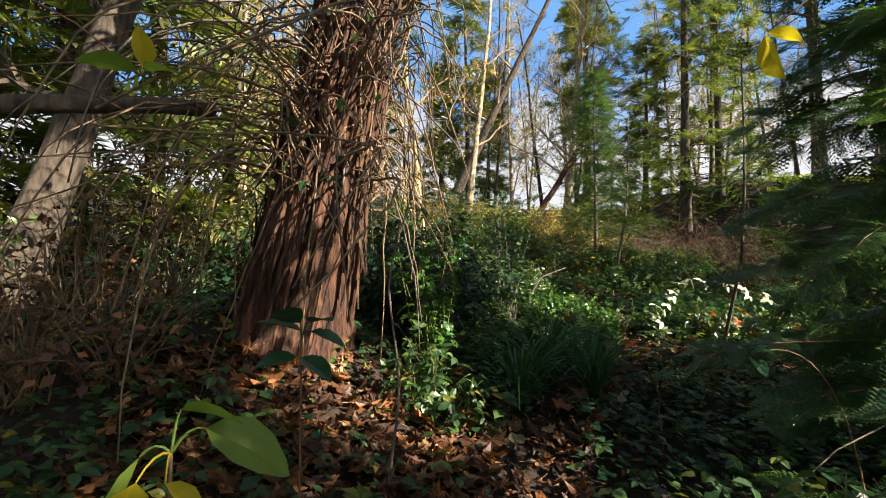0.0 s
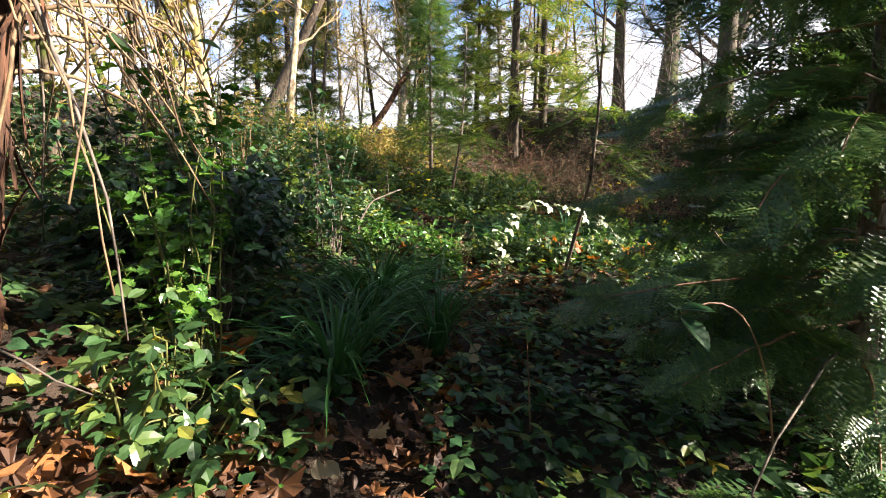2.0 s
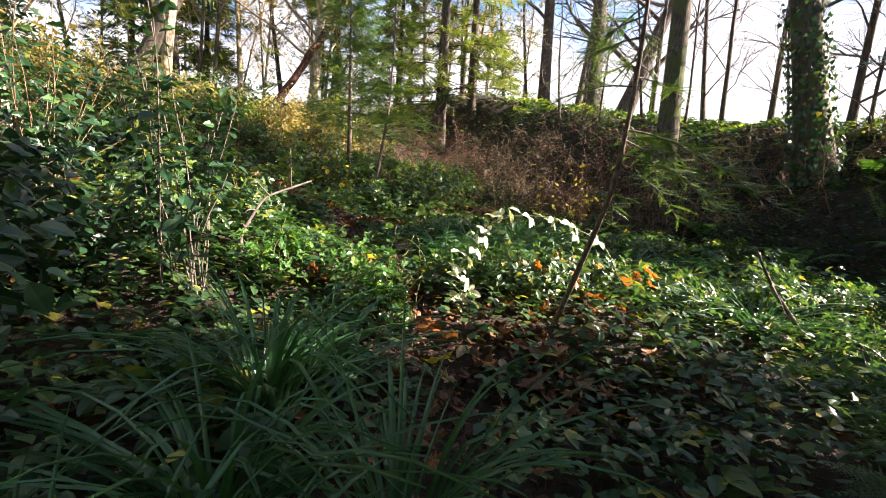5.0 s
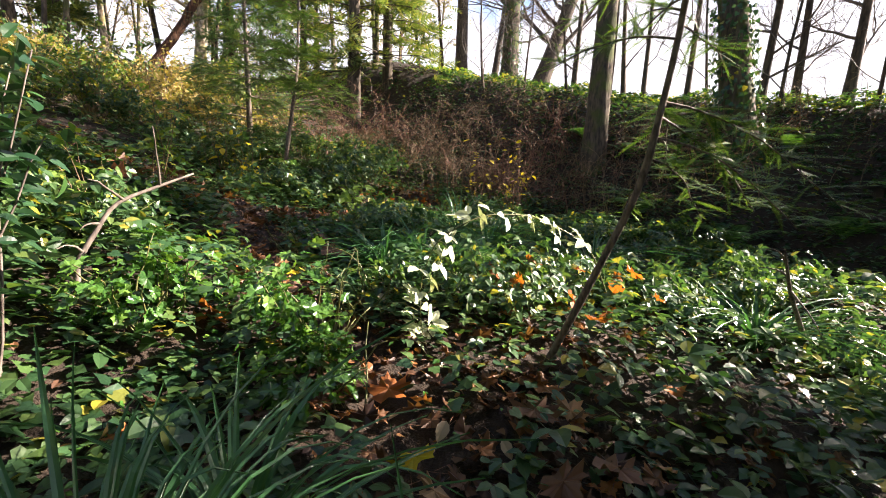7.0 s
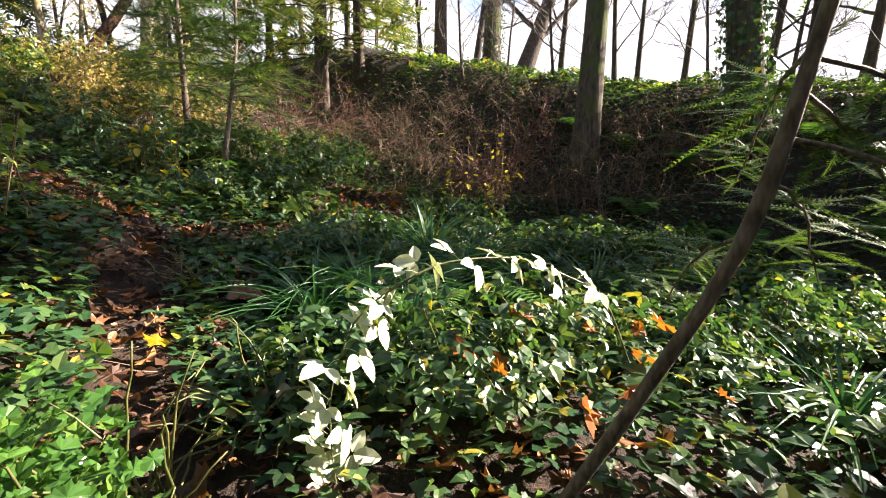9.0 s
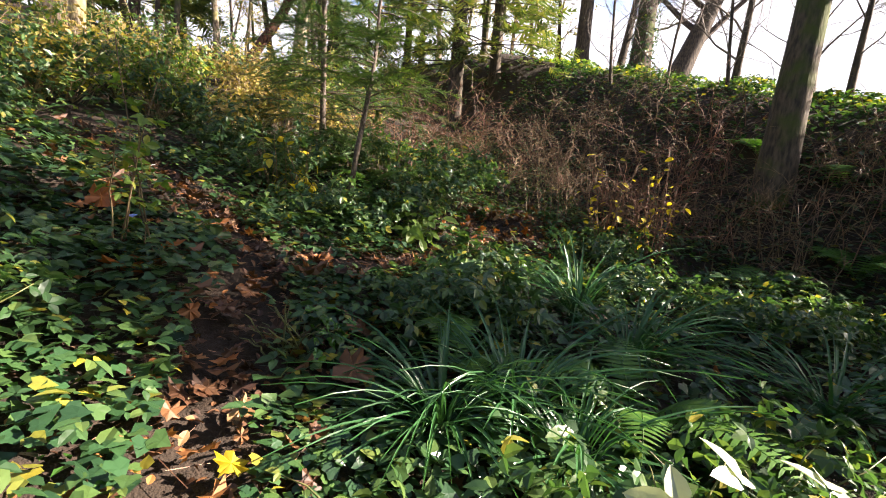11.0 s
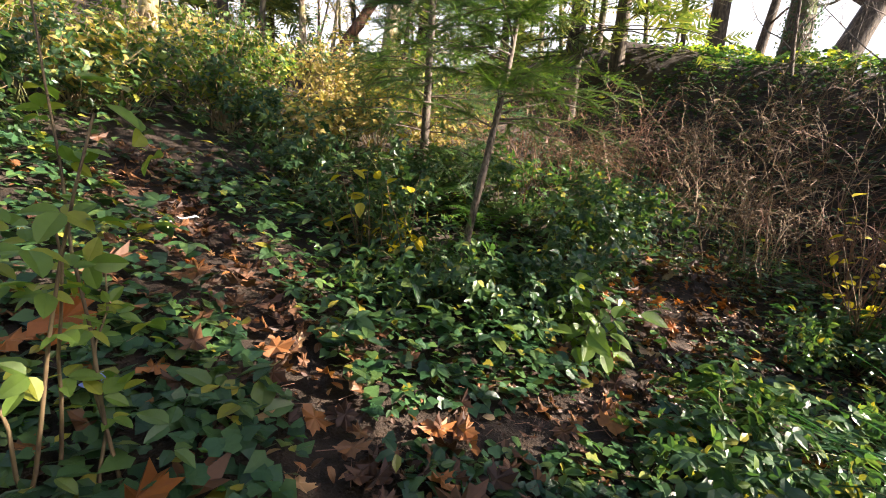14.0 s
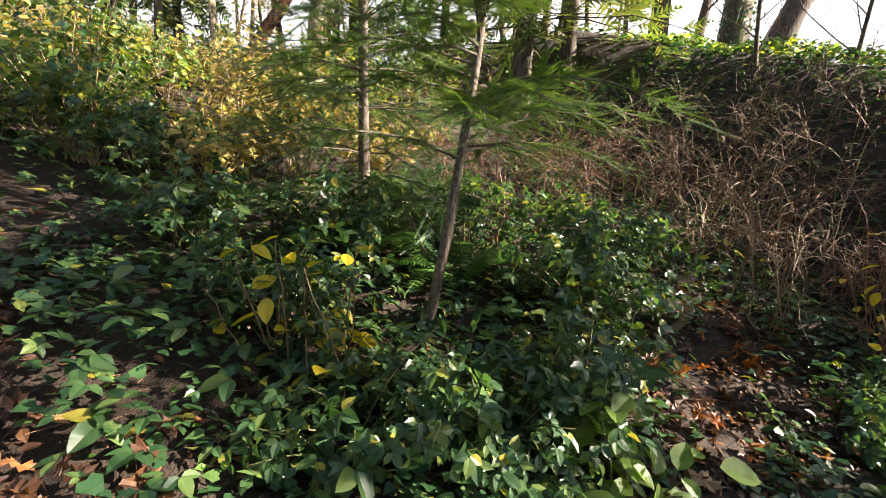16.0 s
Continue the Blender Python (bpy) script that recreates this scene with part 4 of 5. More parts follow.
# brambles
BR = [(0.66, 2.94, 0.35, 0.55), (1.9, 6.9, 0.7, 0.6), (2.6, 7.3, 0.6, 0.5), (3.7, 5.75, 0.5, 0.45), (4.4, 5.35, 0.6, 0.55), (5.1, 5.4, 0.6, 0.45), (5.5, 4.8, 0.6, 0.4), (6.2, 4.3, 0.7, 0.45), (5.2, 7.2, 0.6, 0.5), (5.8, 7.9, 0.6, 0.4),
      (6.2, 9.4, 0.6, 0.85), (6.9, 9.9, 0.7, 0.95), (7.6, 10.4, 0.8, 0.95), (5.0, 9.6, 0.55, 0.6), (5.5, 9.3, 0.55, 0.6), (4.9, 10.4, 0.6, 0.7), (5.6, 11.3, 0.7, 0.8), (4.6, 11.4, 0.6, 0.7), (6.6, 11.0, 0.8, 0.9), (2.2, 8.2, 0.7, 0.5),
      (1.6, 9.6, 0.8, 0.7), (2.3, 10.6, 0.7, 0.8), (1.4, 11.4, 0.9, 1.0), (2.3, 12.6, 0.9, 1.1), (4.4, 12.9, 0.8, 0.9), (5.6, 13.4, 0.9, 1.0), (3.6, 14.2, 0.9, 1.1), (7.4, 7.4, 0.7, 0.5), (7.6, 6.2, 0.8, 0.5), (8.4, 5.2, 0.8, 0.5), (8.2, 8.2, 0.7, 0.5), (7.2, 4.0, 0.8, 0.45), (5.8, 3.1, 0.7, 0.4), (4.9, 2.9, 0.6, 0.4), (2.87, 1.80, 0.35, 0.4), (1.77, 1.24, 0.2, 0.75)]
for i, (x, y, r, h) in enumerate(BR):
    bush("bramble_bush", "bramble bush with arching canes and toothed green leaves", "shrub", on_ground(x, y), r, h, BRAMBLE, int(390 * (r / 0.6) ** 1.5), T_TRILOW, 0.075, CANE, 24, 600 + i, "bramble bushes")
# yellow-green shrubs ahead, in the sun
for i in range(46):
    q = np.random.default_rng(700 + i)
    x, y = q.uniform(0.5, 10), q.uniform(12.4, 17.5)
    if abs(x - 3.4) < 0.7 and y < 13:
        continue
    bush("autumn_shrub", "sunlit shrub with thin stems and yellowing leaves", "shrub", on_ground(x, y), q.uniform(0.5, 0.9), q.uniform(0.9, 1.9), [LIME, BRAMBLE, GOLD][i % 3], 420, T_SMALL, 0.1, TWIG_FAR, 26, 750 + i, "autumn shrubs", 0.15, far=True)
for i in range(12):
    q = np.random.default_rng(1680 + i)
    bush("autumn_shrub", "tall golden brush with thin stems behind the cedar", "shrub", on_ground(q.uniform(-3.5, 2.2), q.uniform(6.5, 11)), q.uniform(0.7, 1.0), q.uniform(1.4, 2.4), [GOLD, BRAMBLE, DARKLEAF][i % 3], 520, T_SMALL, 0.1, TWIG, 30, 1690 + i, "autumn shrubs", 0.15, far=True)
for i in range(34):
    q = np.random.default_rng(1500 + i)
    a, d = math.radians(q.uniform(-80, -8)), q.uniform(3.4, 9)
    x, y = -0.5 + d * math.sin(a), 1.6 + d * math.cos(a)
    bush("woodland_shrub", "shaded shrub of thin stems with sparse leaves", "shrub", on_ground(x, y), q.uniform(0.6, 0.9), q.uniform(0.7, 1.6), [DARKLEAF, BRAMBLE, LITTER, DARKLEAF][i % 4], 380, T_SMALL, 0.11, TWIG, 22, 1550 + i, "woodland shrubs", 0.15, far=True)


def twig_thicket(at, r, h, n, seed, mat, label):
    """Arching bare canes, rooted here and there, with side twigs."""
    q = np.random.default_rng(seed)
    t = thing("twig_thicket", at, label, "shrub", "bare thickets")
    tw = Geo()
    for i in range(n):
        x, y = at[0] + q.normal() * r * 0.6, at[1] + q.normal() * r * 0.6
        b0 = on_ground(x, y, -0.02)
        a = q.uniform(0, 2 * np.pi)
        l = h * q.uniform(0.6, 1.4)
        k = np.linspace(0, 1, 8)[:, None]
        o = np.array([math.cos(a), math.sin(a), 0])
        p = b0 + o * l * q.uniform(0.2, 1.0) * k ** 1.3 + np.array([0, 0, 1]) * h * q.uniform(0.7, 1.3) * (1.5 * k - q.uniform(0.3, 1.5) * k * k) + np.cumsum(q.normal(size=(8, 3)) * 0.035, 0) * k
        g = Geo().add(*tube(p, np.linspace(q.uniform(0.004, 0.008), 0.002, 8), 4))
        for j in range(8):
            c = along(p, q.uniform(0.3, 0.95))
            e = c + unit(o + q.normal(size=3) * 0.8 + [0, 0, 0.3]) * q.uniform(0.15, 0.5)
            tw.add(*tube(arc(c, e, 0.04, 4, 0.02, q), np.linspace(0.0035, 0.0015, 4), 3))
        part("cane", g, mat, t)
    part("twig_mass", tw, mat, t, "fine bare side twigs", kind="stuff")
    return t


for i, (x, y, r, h, n) in enumerate([(9.6, 8.6, 1.0, 1.0, 60), (10.4, 9.8, 1.2, 1.1, 60), (9.3, 10.4, 1.2, 1.0, 60), (11.4, 8.6, 1.0, 0.9, 50), (11.6, 10.8, 1.1, 0.9, 50), (10.4, 11.8, 1.2, 1.1, 60), (9.0, 12.2, 1.2, 1.2, 60), (11.6, 6.2, 0.9, 0.7, 30), (11.9, 4.0, 0.9, 0.7, 30), (8.0, 12.6, 1.2, 1.2, 50), (10.3, 7.5, 0.8, 0.9, 40), (10.7, 6.3, 0.9, 0.7, 36), (11.3, 5.4, 0.9, 0.8, 36), (9.8, 6.9, 0.7, 0.6, 24)]):
    twig_thicket(on_ground(x, y), r, h, n, 800 + i, TWIG_RED if i % 3 == 0 else TWIG, "bare brown bramble thicket covering the bank")
# reddish stems with the last yellow leaves
for i, (x, y) in enumerate([(8.5, 8.4), (9.0, 8.7), (9.3, 8.1), (8.7, 7.8)]):
    bush("red_stem_shrub", "upright shrub with red-brown stems and few yellow leaves", "shrub", on_ground(x, y), 0.42, 1.75, YELLOW, 24, T_OVAL, 0.1, TWIG_RED if i % 2 else TWIG, 12, 820 + i, "red-stemmed shrubs", 0.0)
# shrubs with yellow leaves beside the trail
YELLOWS = [(4.98, 9.98, 0.95, 18), (5.15, 10.2, 1.05, 14), (4.8, 10.25, 0.8, 8)]
for i, (x, y, h, n) in enumerate(YELLOWS):
    bush("yellow_leaf_shrub", "slender shrub with a few large bright yellow leaves", "shrub", on_ground(x, y), 0.28, h, YELLOW, n, T_OVAL, 0.13, TWIG, 6, 840 + i, "", 0.1)
for i, (x, y, h, n) in enumerate([(3.38, 8.33, 1.6, 60), (2.5, 8.9, 1.3, 70), (2.2, 7.6, 1.1, 60), (2.75, 7.7, 0.9, 30), (1.97, 1.27, 0.75, 40)]):
    bush("raspberry_shrub", "thin upright cane with light green leaves", "shrub", on_ground(x, y), 0.3, h, LIME, n, T_TRI, 0.075, TWIG, 5, 860 + i, "thin canes", 0.05)
bush("leafy_shrub", "low shrub with broad soft light green leaves", "shrub", on_ground(5.85, 8.95), 0.35, 0.5, LIME, 80, T_OVAL, 0.14, CANE, 10, 880, "", 0.2, 1.0)
for i, (x, y, n, l) in enumerate([(5.7, 11.1, 9, 0.8), (5.3, 6.0, 8, 0.7), (4.75, 6.75, 6, 0.55), (6.2, 10.6, 7, 0.7), (9.4, 4.6, 9, 0.8), (10.0, 6.1, 9, 0.8), (9.9, 3.4, 9, 0.8), (10.9, 5.6, 9, 0.8), (11.4, 4.2, 9, 0.8), (10.6, 2.7, 9, 0.8), (11.2, 6.7, 8, 0.8), (12.0, 5.2, 8, 0.7), (9.2, 6.6, 9, 0.7), (11.6, 7.8, 8, 0.7)]):
    fern(on_ground(x, y, 0.02), n, l, 900 + i)


def pale_bramble():
    """One long bramble cane that arches over the trail, its leaves coloured white as sun glare."""
    q = np.random.default_rng(77)
    pts = np.array([(5.0, 4.75, 0.62), (4.85, 4.85, 1.0), (4.45, 5.08, 1.2), (4.1, 5.22, 1.22), (3.8, 5.33, 1.08), (3.68, 5.33, 0.85), (3.64, 5.28, 0.62), (3.6, 5.15, 0.42)])
    t = thing("bramble_cane", pts[0], "long arching bramble cane, leaves coloured pale for sun glare", "shrub")
    k = np.linspace(0, 7, 40)
    line = np.stack([np.interp(k, np.arange(8), pts[:, i]) for i in range(3)], -1)
    for _ in range(3):
        line[1:-1] = (line[:-2] + line[1:-1] * 2 + line[2:]) / 4
    part("cane", Geo().add(*tube(line, np.linspace(0.005, 0.002, 40), 6)), CANE, t, smooth=True)
    for i in range(36):
        c = along(line, 0.14 + 0.85 * (i + q.uniform(-0.3, 0.3)) / 36)
        a = q.uniform(0, 2 * np.pi)
        o = np.array([math.cos(a), math.sin(a), q.normal() * 0.3])
        e = c + o * 0.05
        g = Geo().add(*tube([c, (c + e) / 2 + [0, 0, 0.006], e], 0.0015, 4))
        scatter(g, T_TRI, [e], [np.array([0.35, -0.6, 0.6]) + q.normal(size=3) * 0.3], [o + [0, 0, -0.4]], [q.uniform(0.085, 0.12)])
        part("leaf", g, SUNGLARE, t)


pale_bramble()


def sprig(label, root, top, leaves, via, seed):
    """A single upright twig with a few large leaves at its tip."""
    q = np.random.default_rng(seed)
    root, top = np.array(root, float), np.array(top, float)
    t = thing("leaf_sprig", root, label, "plant")
    k = np.linspace(0, 1, 14)[:, None]
    mid = (root + top) / 2 if via is None else np.array(via, float)
    line = root * (1 - k) ** 2 + 2 * mid * k * (1 - k) + top * k * k
    part("stem", Geo().add(*tube(line, np.linspace(0.0045, 0.002, 14), 6)), TWIG_RED, t, smooth=True)
    for a, e, s, m in leaves:
        a, e = np.array(a, float), np.array(e, float)
        g = Geo().add(*tube(arc(top, a, 0.01, 5, 0, q), np.linspace(0.002, 0.0012, 5), 4))
        d = e - a
        scatter(g, T_OVAL, [a], [np.cross(np.cross(d, [0, 0, 1]), d) + q.normal(size=3) * 0.002], [d], [np.linalg.norm(d) * s])
        part("leaf", g, m, t)


sprig("upright twig with large fresh green leaves beside the trail", on_ground(0.116, 0.773, -0.02), (0.141, 0.711, 1.1), [
    ((0.176, 0.718, 1.125), (0.274, 0.740, 1.06), 1.0, LIME), ((0.151, 0.710, 1.15), (0.213, 0.735, 1.19), 1.0, LIME), ((0.110, 0.704, 1.1), (0.027, 0.670, 1.02), 1.0, LIME), ((0.140, 0.701, 1.07), (0.201, 0.706, 1.02), 1.0, YELLOW), ((0.118, 0.683, 1.08), (0.115, 0.643, 1.0), 1.0, YELLOW)], None, 1601)
sprig("twig with dark green rounded leaves in the shade", on_ground(0.194, 1.239, -0.02), (0.192, 1.219, 1.16), [
    ((0.192, 1.219, 1.18), (0.091, 1.207, 1.2), 1.0, DARKLEAF), ((0.212, 1.217, 1.18), (0.300, 1.190, 1.17), 1.0, DARKLEAF), ((0.192, 1.209, 1.2), (0.146, 1.142, 1.25), 1.0, DARKLEAF), ((0.212, 1.207, 1.2), (0.267, 1.152, 1.24), 1.0, DARKLEAF), ((0.192, 1.219, 1.12), (0.268, 1.162, 1.08), 1.0, DARKLEAF), ((0.183, 1.220, 1.12), (0.100, 1.186, 1.1), 1.0, DARKLEAF)], None, 1602)
sprig("thin twig with a yellow and green leaves above the trail edge", on_ground(-1.287, 1.290, -0.02), (-0.135, 1.145, 1.74), [
    ((-0.125, 1.144, 1.75), (-0.038, 1.097, 1.76), 1.0, LIME), ((-0.135, 1.145, 1.76), (-0.108, 1.103, 1.83), 1.0, YELLOW), ((-0.145, 1.146, 1.75), (-0.238, 1.104, 1.77), 1.0, LIME)], (-1.091, 1.224, 2.6), 1603)
sprig("thin twig ending in a hanging yellow leaf", on_ground(2.729, 1.311, -0.02), (1.251, 1.031, 1.86), [
    ((1.241, 1.032, 1.85), (1.199, 1.016, 1.74), 1.0, YELLOW), ((1.251, 1.031, 1.86), (1.319, 1.006, 1.85), 1.0, YELLOW)], (2.405, 1.037, 2.9), 1604)
sprig("bramble shoot with broad dark shining leaves", on_ground(2.66, 2.07, -0.02), (2.113, 2.124, 0.92), [
    ((2.113, 2.124, 0.94), (2.029, 2.071, 0.97), 1.1, DARKLEAF), ((2.123, 2.124, 0.94), (2.188, 2.058, 0.95), 1.1, DARKLEAF), ((2.112, 2.114, 0.92), (2.104, 2.015, 0.86), 1.1, DARKLEAF)], (2.56, 2.07, 1.1), 1605)
sprig("low shoot with three pale green round leaves", on_ground(2.100, 2.818, -0.02), (2.070, 2.820, 0.72), [
    ((2.070, 2.820, 0.73), (2.011, 2.835, 0.76), 1.0, BRAMBLE), ((2.070, 2.820, 0.73), (2.138, 2.795, 0.75), 1.0, BRAMBLE), ((2.069, 2.810, 0.71), (2.054, 2.751, 0.68), 1.0, BRAMBLE)], None, 1606)


def dead_branch(pts, r, label, mat=TWIG_GREY, seed=5):
    q = np.random.default_rng(seed)
    pts = np.array(pts, float)
    k = np.linspace(0, len(pts) - 1, 20)
    line = np.stack([np.interp(k, np.arange(len(pts)), pts[:, i]) for i in range(3)], -1)
    line[1:-1] = (line[:-2] + line[1:-1] * 2 + line[2:]) / 4
    g = Geo().add(*tube(line, np.linspace(r, r * 0.3, 20), 8, 0.08, seed))
    for i in range(4):
        c = along(line, 0.4 + 0.15 * i)
        g.add(*tube(arc(c, c + q.normal(size=3) * 0.14 + [0, 0, 0.1], 0.02, 5, 0.01, q), np.linspace(r * 0.4, 0.002, 5), 5))
    solo("dead_branch", g, mat, label, "branch", at=tuple(pts[0]), smooth=True)


dead_branch([on_ground(2.38, 6.3, -0.03), (2.36, 6.3, 1.0), (2.55, 6.35, 1.28), (2.95, 6.4, 1.42)], 0.02, "weathered grey dead branch rising from the brambles")
dead_branch([on_ground(0.38, 2.26, -0.03), (0.45, 2.21, 0.8), (0.38, 2.26, 1.3), (0.53, 2.31, 1.8), (0.48, 2.41, 2.3)], 0.008, "thin grey vine hanging in front of the cedar", seed=6)
dead_branch([on_ground(5.9, 3.6, -0.03), (5.2, 3.75, 0.8), (4.9, 3.8, 1.1)], 0.02, "dark fallen stem slanting out of the grass", BARK_SAP, 7)

# ---- ground cover ----
def field(n, x0, x1, y0, y1, seed):
    q = np.random.default_rng(seed)
    return q, q.uniform(x0, x1, n), q.uniform(y0, y1, n)


def cover(name, label, mat, tm, n, box, keep, size, height, seed, tilt=0.5):
    q, x, y = field(n, *box, seed)
    ok = keep(x, y, q)
    x, y = x[ok], y[ok]
    k = len(x)
    mound = 0.5 + 0.5 * np.sin(2.1 * x + 1.2 * np.sin(1.7 * y)) * np.sin(2.6 * y + 0.8 * np.sin(2.3 * x))
    z = land(x, y) + 0.02 + height * mound * q.uniform(0.3, 1.0, k)
    N, H = spread(k, q, 1.0, tilt)
    N[:, 0] += 0.25
    g = scatter(Geo(), tm, np.c_[x, y, z], N, H, size * q.uniform(0.55, 1.25, k))
    return solo(name, g, mat, label, "ground cover", kind="stuff")


def off_trail(x, y, q):
    d = np.minimum(from_line(TRAIL, x, y), from_line(SIDE, x, y) + 0.05)
    return d > 0.13 + 0.12 * q.random(len(x)) * (1 + np.sin(3 * x + 2 * y))


def ivy_here(x, y, q):
    brown = 0.85 * np.exp(-((x - 0.4) ** 2 + (y - 2.61) ** 2) / 0.7) + 0.9 * np.exp(-((x - 7.7) ** 2 + (y - 9.3) ** 2) / 0.7) + 0.5 * np.exp(-((x - 3.7) ** 2 + (y - 4.7) ** 2) / 0.4)
    return off_trail(x, y, q) & (q.random(len(x)) > brown)


cover("ivy_carpet", "carpet of dark green ivy over the slope", IVY, T_IVY, 42000, (-2.5, 8.5, -1.5, 11.5), ivy_here, 0.066, 0.22, 91)
cover("ivy_carpet", "far ivy carpet over slope and bank", IVY, T_SMALL, 18000, (-10, 16, -4, 22), lambda x, y, q: ivy_here(x, y, q) & ((x > 8) | (y > 11) | (x < -2)), 0.145, 0.3, 92)
cover("ivy_carpet", "ivy and small plants beside the trail", IVY, T_IVY, 5000, (1.8, 5.6, 5.4, 9.2), off_trail, 0.07, 0.24, 103)
cover("bank_cover", "dark ivy and low plants over the bank", IVY, T_SMALL, 18000, (8.6, 14.2, -1, 14), lambda x, y, q: q.random(len(x)) > 0.0, 0.11, 0.35, 98)
cover("low_brambles", "low trailing bramble leaves over the ground", BRAMBLE, T_TRILOW, 11000, (-2, 10, 0.5, 13), ivy_here, 0.08, 0.38, 93, 0.45)
cover("broad_brambles", "broad soft bramble leaves over the ivy", BRAMBLE, T_TRI, 1500, (0.2, 8.5, 1.8, 11), lambda x, y, q: ivy_here(x, y, q) & (from_line(EYEWAY, x, y) > 0.4), 0.13, 0.4, 104, 0.4)
cover("seedlings", "small bright green seedlings between the ivy", GRAPE, T_SMALL, 9000, (-1, 9, 0.5, 11), ivy_here, 0.045, 0.14, 94)

cover("crest_grass", "sunlit yellow-green grass and weeds along the bank crest", LIME, T_SMALL, 5200, (12.6, 15.2, 0, 15), lambda x, y, q: np.abs(x - 13.6 - 0.12 * (y - 6)) < 0.8, 0.12, 0.3, 105, 1.1)


def litter_here(x, y, q):
    d = np.minimum(from_line(TRAIL, x, y), from_line(SIDE, x, y))
    w = np.exp(-(d / 0.38) ** 2) + 0.10 + 1.0 * np.exp(-((x - (0.11)) ** 2 + (y - 2.43) ** 2) / 1.2) + np.exp(-((x - 7.7) ** 2 + (y - 9.3) ** 2) / 0.9) + 0.8 * np.exp(-((x - 3.7) ** 2 + (y - 4.5) ** 2) / 0.5)
    return q.random(len(x)) < w


cover("leaf_litter", "brown and orange fallen maple leaves on the ground", LITTER, T_MAPLE, 13000, (-2, 9, -1.5, 12), litter_here, 0.105, 0.06, 95, 0.75)
cover("leaf_litter", "small crumpled brown leaves on the trail", LITTER, T_OVAL, 26000, (-2, 9, -1.5, 12), litter_here, 0.05, 0.03, 96, 0.8)
cover("leaf_litter", "thick brown leaf litter on the mound under the cedar", LITTER, T_MAPLE, 900, (-1.00, 1.00, 1.22, 3.02), off_trail, 0.12, 0.08, 102, 0.7)
T_STICK = (np.array([(-0.012, 0, 0), (0.012, 0, 0), (0, 0, 0.02), (-0.008, 1, 0.0), (0.008, 1, 0.0), (0, 1, 0.014)]), np.array([(0, 1, 4), (0, 4, 3), (1, 2, 5), (1, 5, 4), (2, 0, 3), (2, 3, 5)]))
cover("twig_debris", "dry twigs and needles strewn on the trail", TWIG_RED, T_STICK, 9000, (-2, 9, -1.5, 12), litter_here, 0.13, 0.03, 99, 0.2)

# single fallen leaves that lie on top
q = np.random.default_rng(97)
for i, (x, y, s, m) in enumerate([(3.0, 4.72, 0.14, YELLOW), (3.3, 9.45, 0.2, LITTER), (3.75, 8.85, 0.15, LITTER), (3.35, 7.9, 0.2, LITTER), (3.6, 7.75, 0.2, LITTER), (3.15, 8.35, 0.17, LITTER), (4.15, 6.95, 0.22, LITTER), (1.71, 2.94, 0.13, LITTER), (4.95, 4.35, 0.15, LITTER), (4.5, 5.1, 0.13, LITTER), (3.6, 6.5, 0.1, YELLOW), (4.4, 8.9, 0.14, LITTER), (0.29, 2.21, 0.18, LITTER), (0.61, 2.39, 0.2, LITTER), (2.4, 4.1, 0.17, LITTER), (3.3, 4.3, 0.16, LITTER), (3.5, 4.2, 0.18, LITTER), (4.0, 4.4, 0.16, LITTER), (3.19, 9.0, 0.22, ORANGE), (3.71, 8.17, 0.2, LITTER), (3.51, 8.17, 0.19, ORANGE), (4.38, 7.93, 0.2, LITTER), (3.53, 8.02, 0.19, LITTER), (4.36, 7.99, 0.16, LITTER), (3.45, 8.05, 0.16, ORANGE), (4.38, 7.21, 0.2, LITTER),
                                  (3.14, 5.0, 0.16, ORANGE), (3.54, 5.34, 0.1, LITTER), (2.84, 6.14, 0.2, ORANGE), (3.55, 4.59, 0.18, LITTER), (1.78, 3.09, 0.12, ORANGE), (0.52, 3.55, 0.12, LITTER), (0.86, 3.53, 0.18, ORANGE), (0.5, 3.2, 0.2, LITTER), (3.66, 4.53, 0.2, LITTER), (4.34, 5.09, 0.14, ORANGE), (3.75, 9.59, 0.14, ORANGE), (3.9, 9.38, 0.15, LITTER), (4.5, 9.0, 0.13, LITTER), (3.29, 8.03, 0.22, ORANGE)]):
    c = on_ground(x, y, 0.07)
    g = scatter(Geo(), T_MAPLE, [c], [q.normal(size=3) * 0.25 + [0, 0, 1]], [[q.normal(), q.normal(), 0]], [s])
    solo("maple_leaf", g, m, "large curled fallen maple leaf on the ground", "leaf", "fallen leaves", at=tuple(c))


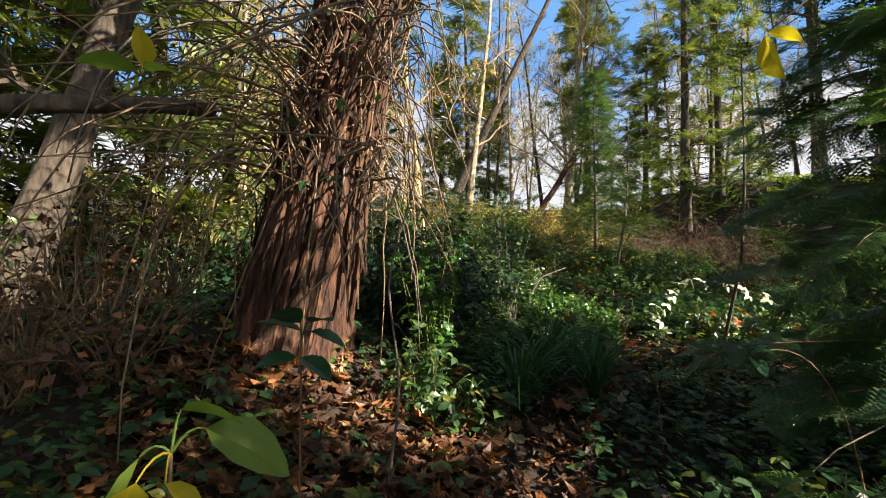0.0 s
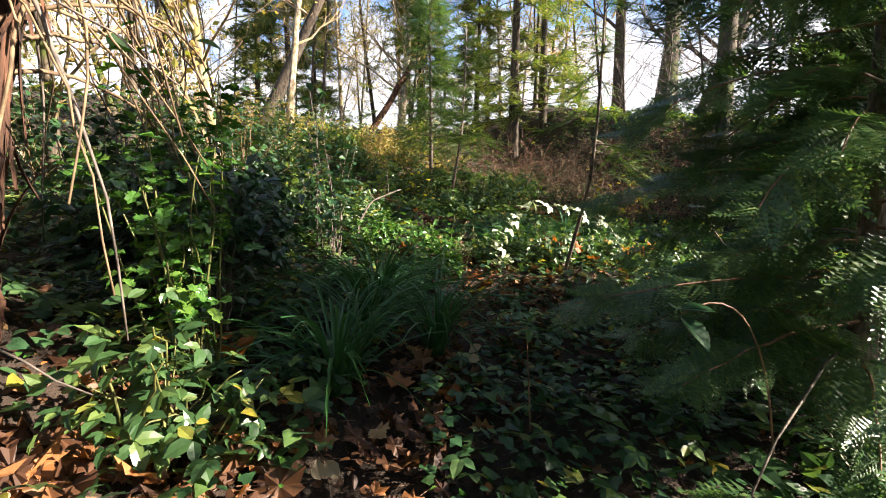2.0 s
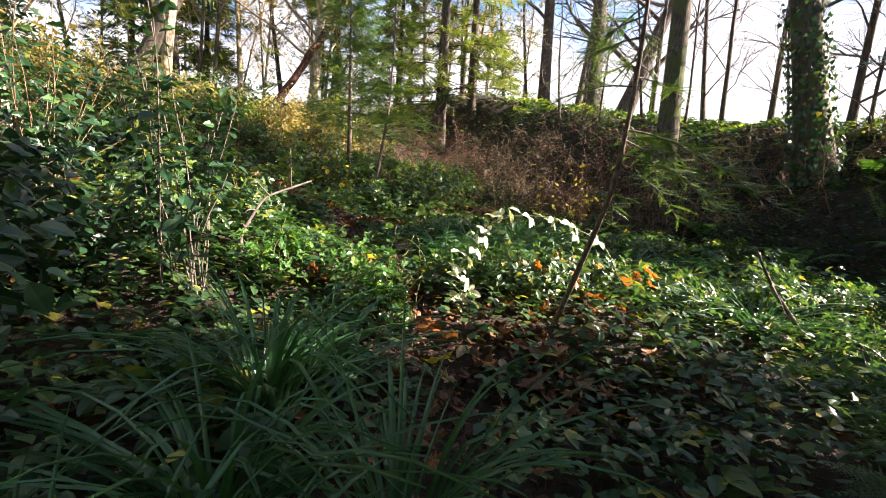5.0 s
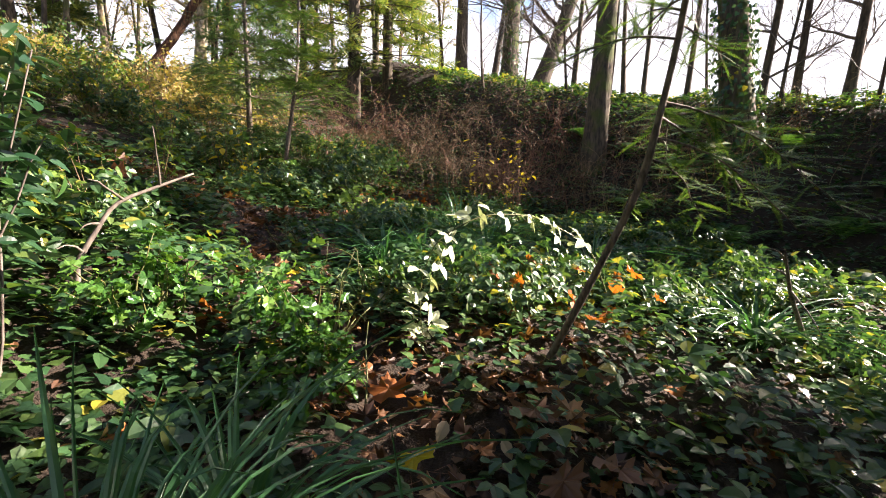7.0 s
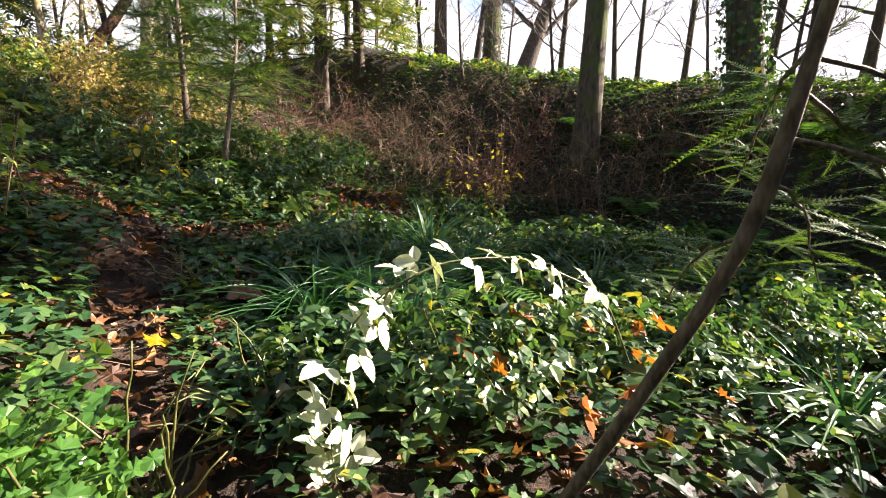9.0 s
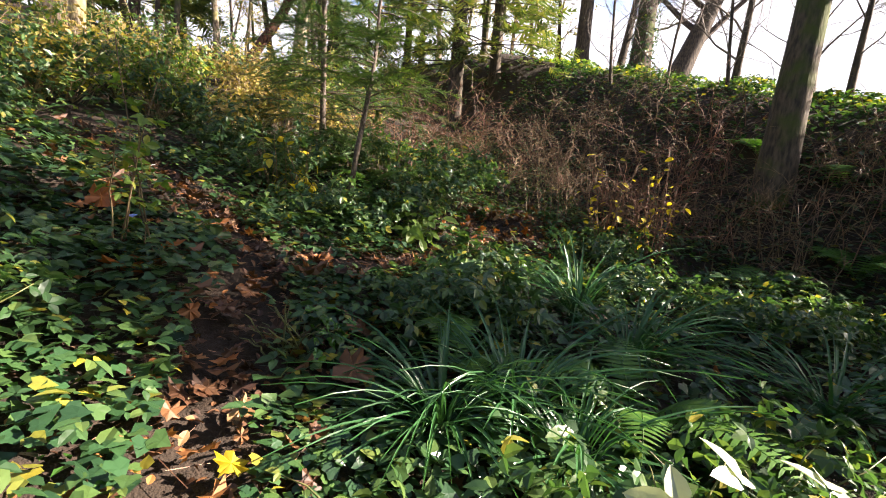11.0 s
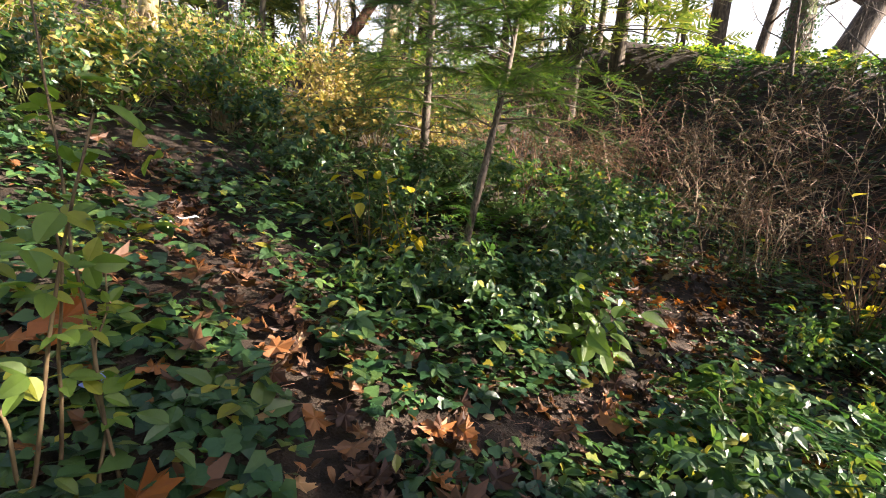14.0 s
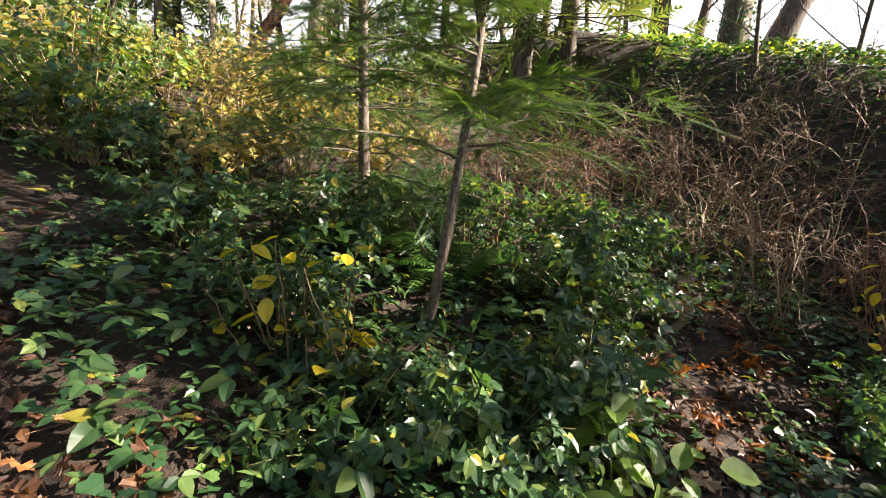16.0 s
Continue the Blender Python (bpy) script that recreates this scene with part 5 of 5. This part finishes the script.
for x, y, s in [(3.22, 4.74, 0.09), (3.3, 4.52, 0.08), (2.16, 3.35, 0.1), (1.11, 2.7, 0.08), (2.28, 3.53, 0.09), (1.17, 2.7, 0.09), (3.73, 5.69, 0.1), (4.29, 9.06, 0.09)]:
    c = on_ground(x, y, 0.09)
    g = scatter(Geo(), T_OVAL, [c], [[-0.4, -0.5, 0.8]], [[math.cos(7 * x), math.sin(7 * x), 0.3]], [s])
    solo("oval_leaf", g, TAN, "pale tan oval leaf lying on the litter", "leaf", "fallen leaves", at=tuple(c))

q = np.random.default_rng(101)
for i in range(32):
    if i < 16:
        x, y, z = q.uniform(4.1, 5.4), q.uniform(4.3, 5.3), q.uniform(0.08, 0.4)
    else:
        x, y, z = 7.7 + q.normal() * 0.5, 9.3 + q.normal() * 0.35, 0.09
    c = on_ground(x, y, z)
    g = scatter(Geo(), T_MAPLE, [c], [q.normal(size=3) * 0.7 + [0.3, -0.2, 0.7]], [[q.normal(), q.normal(), -0.5]], [q.uniform(0.07, 0.13)])
    solo("maple_leaf", g, ORANGE, "orange maple leaf caught among the stems", "leaf", "fallen leaves", at=tuple(c))


def flat_scrap(name, label, at, w, l, turn, mat):
    g = Geo()
    xs, ys = np.linspace(-w / 2, w / 2, 5), np.linspace(-l / 2, l / 2, 4)
    X, Y = np.meshgrid(xs, ys)
    Z = 0.012 * np.sin(60 * X) * np.cos(40 * Y)
    v = np.stack([X, Y, Z], -1).reshape(-1, 3)
    v = np.concatenate([v + [0, 0, 0.001], v - [0, 0, 0.001]])
    f = []
    for r in range(3):
        for c in range(4):
            a = r * 5 + c
            f += [(a, a + 1, a + 6), (a, a + 6, a + 5), (a + 20, a + 26, a + 21), (a + 20, a + 25, a + 26)]
    g.add(moved((v, None), turn)[0] + at, f)
    solo(name, g, mat, label, "litter", at=tuple(at))


flat_scrap("paper_scrap", "crumpled scrap of white paper on the trail", on_ground(3.66, 10.2, 0.09), 0.13, 0.05, 0.3, PAPER)
flat_scrap("paper_scrap", "small scrap of white paper on the trail", on_ground(3.53, 10.15, 0.05), 0.07, 0.03, 0.1, PAPER)
flat_scrap("foil_wrapper", "small blue foil wrapper among ivy leaves", on_ground(3.42, 8.62, 0.1), 0.07, 0.05, 0.8, BLUE)
